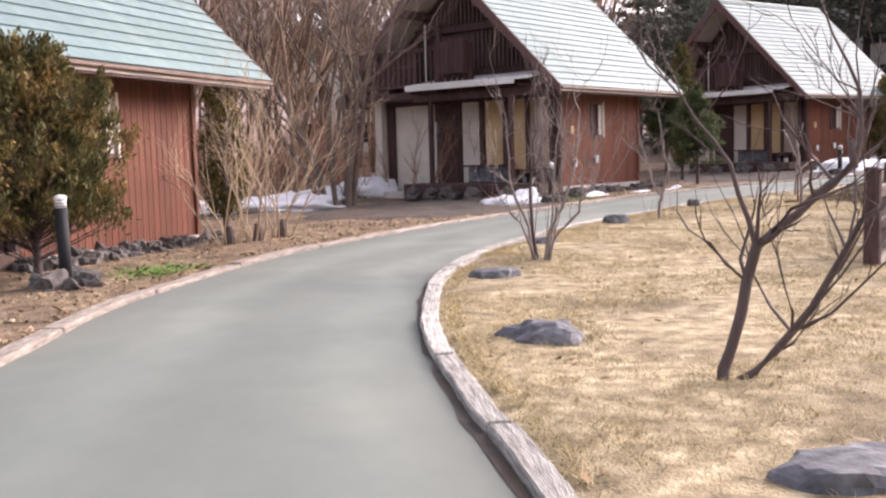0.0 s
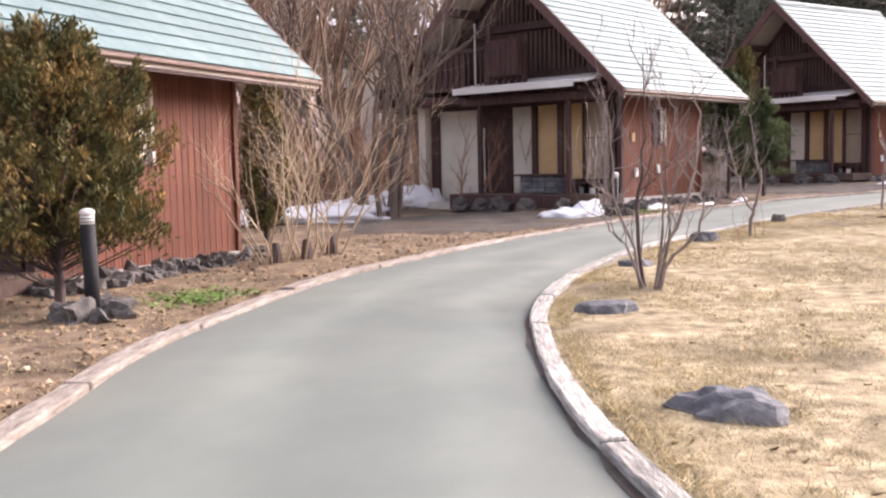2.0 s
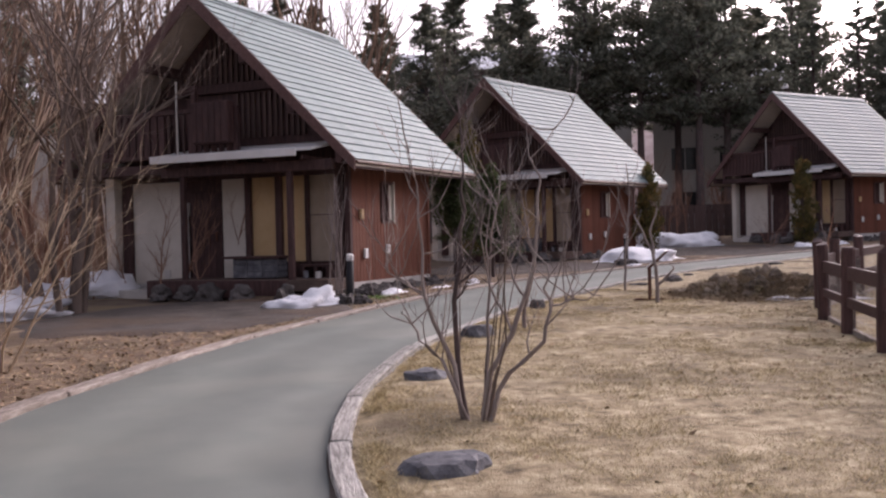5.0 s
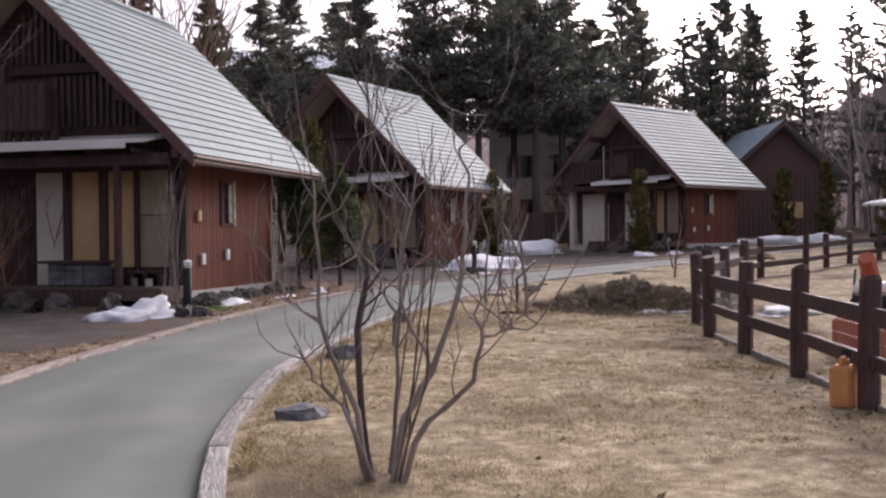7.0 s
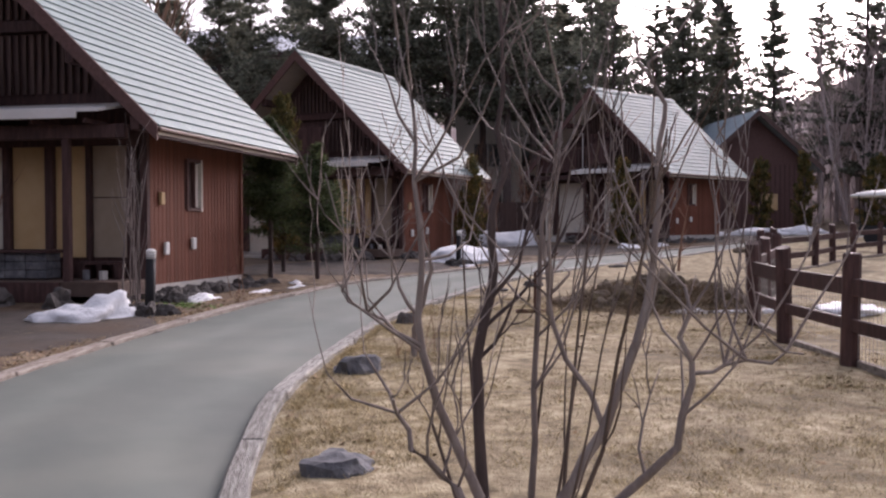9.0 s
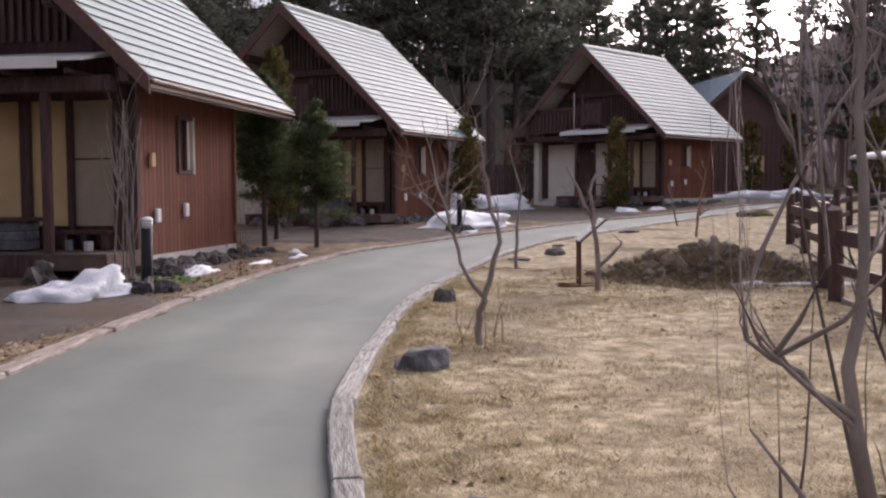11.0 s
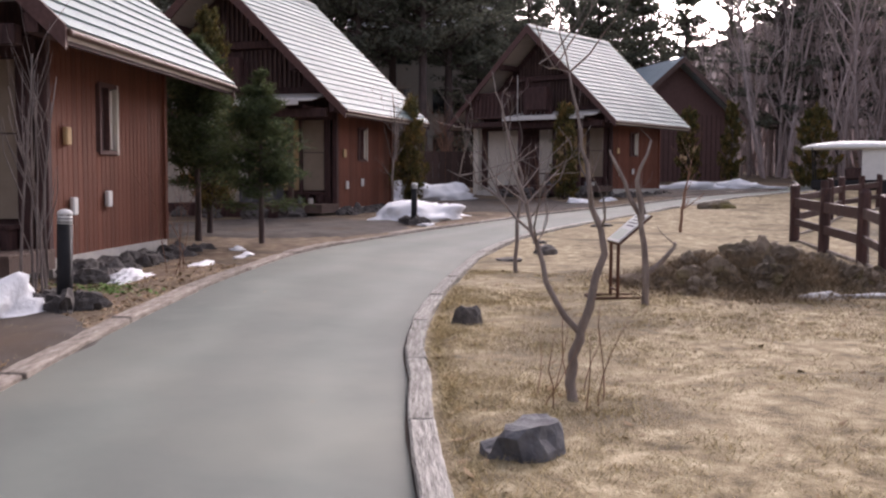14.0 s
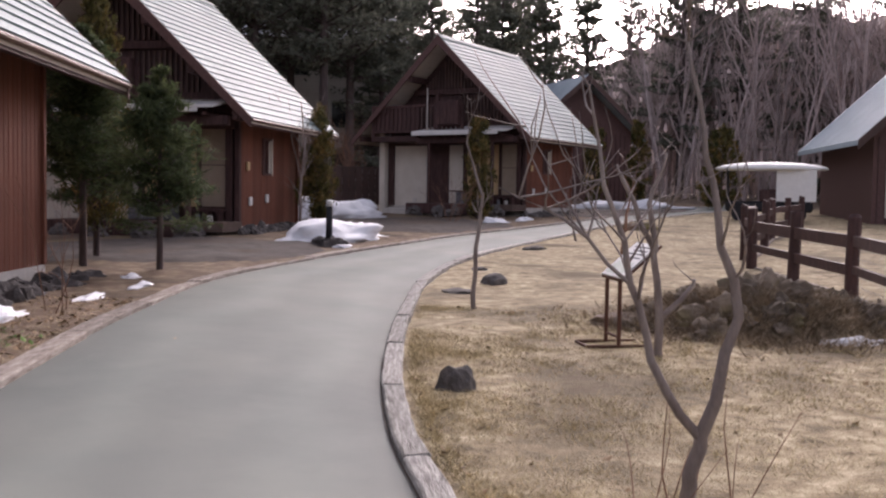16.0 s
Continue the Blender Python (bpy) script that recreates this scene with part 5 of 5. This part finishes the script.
part("panel", box(-0.22, 0.22, -0.26, 0.26, 0.0, 0.018, 0.003, tilt), WHITEPLASTIC, sg, "white printed panel")
part("frame", box(-0.235, 0.235, -0.275, 0.275, -0.02, -0.002, 0.004, tilt), RUST, sg)
for k in range(4):
    part("text_bar", box(0.02 + k * 0.045, 0.035 + k * 0.045, -0.21, 0.12 + 0.05 * (k % 2), 0.0185, 0.0195, 0, tilt), SLATE_ROCK, sg, "unreadable printed line")
part("picture", box(-0.19, -0.03, -0.2, 0.2, 0.0185, 0.0195, 0, tilt), PICTURE, sg, "faded pale green picture")

line = [(4.5, 11.6), (5.35, 13.3), (6.2, 14.95), (6.95, 16.6), (7.7, 18.15), (8.65, 19.6), (9.65, 20.6), (11.0, 21.75), (12.6, 23.1), (14.1, 24.8), (15.5, 26.4), (17.0, 27.5), (19.8, 28.8), (21.8, 30.0), (23.9, 31.1), (26.2, 32.0), (28.5, 32.9)]
fence = thing("paddock_fence", Matrix(), "dark brown timber post-and-rail fence with wire mesh", "fence")
rnd = random.Random(5)
posts = []
for k in range(3):
    v, f = [], []
    tube(v, f, [Vector((0, 0, -0.2)), Vector((0.005 * k, 0, 0.5)), Vector((0, 0.006 * k, 1.08)), Vector((0, 0, 1.1))], [0.092, 0.09, 0.088, 0.078], 10)
    posts.append(mesh_from("post", v, f, DARKWOOD))
for i, (x, y) in enumerate(line):
    child("post", posts[i % 3], fence, m=pose(x, y, gz(x, y) + 0.01, rnd.uniform(-1.5, 1.5), rnd.uniform(-1.5, 1.5), rnd.uniform(0, 360)))
    if i + 1 < len(line):
        x2, y2 = line[i + 1]
        d = math.hypot(x2 - x, y2 - y)
        a = math.degrees(math.atan2(y2 - y, x2 - x))
        dip = math.degrees(math.atan2(gz(x2, y2) - gz(x, y), d))
        base = pose(x, y, gz(x, y) + 0.01, 0, -dip, a)
        for z0, z1 in ((0.7, 0.86), (0.34, 0.47)):
            part("rail", box(0.02, d - 0.02, -0.03, 0.03, z0 + rnd.uniform(-0.02, 0.02), z1, 0.008, base), DARKWOOD, fence)
        part("ground_rail", box(0.02, d - 0.02, -0.09, -0.03, -0.02, 0.07, 0.008, base), KERB_LEFT, fence, "weathered board at the fence foot")
        if i < 8:
            v, f = [], []
            for k in range(int(d / 0.075)):
                a_, b_ = rod([base @ Vector((k * 0.075, -0.045, 0.02)), base @ Vector((k * 0.075, -0.045, 0.72))], 0.0022, 3)
                f.extend(tuple(j + len(v) for j in q) for q in b_)
                v.extend(a_)
            for k in range(6):
                a_, b_ = rod([base @ Vector((0, -0.045, 0.08 + k * 0.12)), base @ Vector((d, -0.045, 0.08 + k * 0.12))], 0.0022, 3)
                f.extend(tuple(j + len(v) for j in q) for q in b_)
                v.extend(a_)
            child("wire_mesh", mesh_from("wire_mesh", v, f, WIRE), fence, "rusty wire mesh")

sb = thing("snow_blower", pose(8.1, 15.75, gz(8.1, 15.7) + 0.02, 0, 0, 40), "orange snow blower with a tall chute and black tyres", "snow blower")
part("auger_housing", box(-0.75, -0.3, -0.4, 0.4, 0.02, 0.5, 0.05), ORANGE, sb)
part("engine", box(-0.25, 0.35, -0.25, 0.25, 0.35, 0.7, 0.05), BLACK, sb, "black engine block")
part("engine_cover", box(-0.2, 0.25, -0.22, 0.22, 0.7, 0.85, 0.05), WHITEPLASTIC, sb, "pale engine cover")
part("chute", rod_bm([(-0.45, 0, 0.5), (-0.5, 0, 0.9), (-0.75, 0.05, 1.15)], 0.09), ORANGE, sb, "orange discharge chute")
part("exhaust", rod_bm([(0.1, 0.1, 0.85), (0.1, 0.1, 1.02)], 0.05), BLACK, sb)
for y in (-0.25, 0.25):
    part("handle_bar", rod_bm([(0.3, y, 0.5), (0.85, y, 0.95), (1.0, y, 0.95)], 0.016), BLACK, sb)
    bm = bmesh.new()
    bmesh.ops.create_cone(bm, cap_ends=True, segments=18, radius1=0.22, radius2=0.22, depth=0.14)
    bmesh.ops.transform(bm, matrix=pose(0.1, y * 1.3, 0.22, 90, 0, 0), verts=bm.verts)
    part("wheel", bm, BLACK, sb)

can = thing("fuel_can", pose(5.28, 13.5, gz(5.3, 13.5) + 0.02, 0, 0, 30), "orange plastic fuel can with a dark cap", "fuel can")
part("body", box(-0.13, 0.13, -0.09, 0.09, 0, 0.36, 0.03), OCHRE, can)
part("neck", box(-0.05, 0.05, -0.04, 0.04, 0.36, 0.41, 0.01), OCHRE, can)
part("cap", rod_bm([(0.06, 0, 0.38), (0.08, 0, 0.47)], 0.035), BLACK, can)
part("handle", rod_bm([(-0.1, 0, 0.35), (-0.1, 0, 0.42), (0.02, 0, 0.42)], 0.014), OCHRE, can)


# ---- loose ground cover ----
def scatter(name, label, category, mat, n, place, make, seed):
    rnd = random.Random(seed)
    v, f = [], []
    for k in range(n):
        x, y = place(rnd)
        z = gz(x, y) + 0.025 + 0.04 * noise.noise(Vector((x * 0.9, y * 0.9, 0))) + 0.02 * noise.noise(Vector((x * 3, y * 3, 4)))
        make(v, f, Vector((x, y, z)), rnd)
    return tagged(new(name, mesh_from(name, v, f, mat)), label, category, kind="stuff")


def tuft(v, f, p, rnd):
    for k in range(5):
        w = rnd.uniform(0, 6.28)
        h = rnd.uniform(0.015, 0.055)
        b = p + Vector((rnd.gauss(0, 0.03), rnd.gauss(0, 0.03), -0.015))
        side = Vector((math.cos(w), math.sin(w), 0))
        lean = Vector((rnd.gauss(0, 1), rnd.gauss(0, 1), 0)) * h
        o = len(v)
        v.extend((b - side * 0.003, b + side * 0.003, b + lean + Vector((0, 0, h))))
        f.append((o, o + 1, o + 2))


def big_tuft(v, f, p, rnd):
    for k in range(6):
        w, h = rnd.uniform(0, 6.28), rnd.uniform(0.06, 0.2)
        b = p + Vector((rnd.gauss(0, 0.04), rnd.gauss(0, 0.04), -0.08))
        side = Vector((math.cos(w), math.sin(w), 0)) * 0.006
        lean = Vector((rnd.gauss(0, 0.8), rnd.gauss(0, 0.8), 0)) * h
        o = len(v)
        v.extend((b - side, b + side, b + lean + Vector((0, 0, h * rnd.uniform(0.2, 1)))))
        f.append((o, o + 1, o + 2))


def leaf(v, f, p, rnd):
    w, s = rnd.uniform(0, 6.28), rnd.uniform(0.015, 0.045)
    a = Vector((math.cos(w), math.sin(w), rnd.uniform(-0.3, 0.5))) * s
    b = Vector((-math.sin(w), math.cos(w), rnd.uniform(-0.3, 0.5))) * s * 0.6
    o = len(v)
    v.extend((p - a, p + b, p + a + Vector((0, 0, 0.01)), p - b))
    f.append((o, o + 1, o + 2, o + 3))


LR_, LL_ = length(RIGHT), length(LEFT)


def on_lawn(r):
    p, d = along(RIGHT, r.uniform(8, 36))
    while True:
        q = p + Vector((d.y, -d.x, 0)) * (0.24 + 6.5 * r.random() ** 1.6)
        if noise.noise(Vector((q.x * 0.8, q.y * 0.8, 2))) + 0.6 * noise.noise(Vector((q.x * 2.6, q.y * 2.6, 7))) > r.uniform(-0.45, 0.35):
            return q.x, q.y
        p, d = along(RIGHT, r.uniform(8, 36))


def by_verge(r):
    p, d = along(LEFT, r.uniform(10, 38))
    q = p - Vector((d.y, -d.x, 0)) * (0.22 + 2.6 * r.random() ** 1.3)
    return q.x, q.y


def by_fence(r):
    k = r.randint(0, 8)
    a, b = Vector(line[k]), Vector(line[k + 1])
    q = a.lerp(b, r.random()) + Vector((r.gauss(-0.1, 0.35), r.gauss(0.1, 0.35)))
    return q.x, q.y


def crumb(v, f, p, rnd):
    w, s = rnd.uniform(0, 6.28), rnd.uniform(0.008, 0.022)
    a = Vector((math.cos(w), math.sin(w), rnd.uniform(-0.1, 0.2))) * s
    b = Vector((-math.sin(w), math.cos(w), rnd.uniform(-0.1, 0.2))) * s * 0.6
    o = len(v)
    v.extend((p - a, p + b, p + a + Vector((0, 0, 0.004)), p - b))
    f.append((o, o + 1, o + 2, o + 3))


def lower(make, dz):
    return lambda v, f, p, r: make(v, f, p + Vector((0, 0, dz)), r)


def on_mound(v, f, p, rnd):
    q = Matrix.Rotation(radians(38), 2) @ Vector((p.x - 9.4, p.y - 22.4))
    big_tuft(v, f, p + Vector((0, 0, 0.28 * max(0, 1 - (q.x / 1.7) ** 2 - (q.y / 1.05) ** 2) + 0.09)), rnd)


scatter("grass_blades", "short dead straw-coloured grass blades", "grass", STRAW, 62000, on_lawn, tuft, 51)
scatter("leaf_litter", "fallen brown leaves scattered on the verge", "leaves", LITTER, 7000, by_verge, lower(leaf, 0.01), 52)
scatter("leaf_litter", "fallen brown leaves along the fence", "leaves", LITTER, 1500, by_fence, leaf, 53)
scatter("lawn_leaves", "dead leaves and twigs scattered on the lawn", "leaves", LITTER, 1500, on_lawn, leaf, 58)
def on_road(r):
    t = r.uniform(0.12, 0.7)
    a, b = along(LEFT, LL_ * t)[0], along(RIGHT, LR_ * t)[0]
    q = a.lerp(b, r.choice((r.random(), r.random() ** 4, 1 - r.random() ** 4)))
    return q.x, q.y


scatter("road_leaves", "a few dead leaves and crumbs on the asphalt", "leaves", LITTER, 110, on_road, lower(crumb, -0.03), 59)
scatter("verge_grass", "sparse dry grass on the verge", "grass", STRAW, 3500, by_verge, lower(tuft, 0.01), 54)
scatter("ground_cover", "low bright green weeds near the kerb", "weeds", MOSSGREEN, 500, lambda r: (r.gauss(-3.85, 0.25), r.gauss(12.7, 0.3)), lower(leaf, 0.02), 55)
scatter("ground_cover", "low bright green weeds near the kerb", "weeds", MOSSGREEN, 250, lambda r: (r.gauss(2.6, 0.2), r.gauss(25.9, 0.3)), lower(leaf, 0.02), 56)
scatter("rockery_grass", "dead grass drooping among the rockery stones", "grass", DEADGRASS, 6500, lambda r: (9.4 + r.gauss(0, 0.62), 22.45 + r.gauss(0, 0.55)), on_mound, 57)
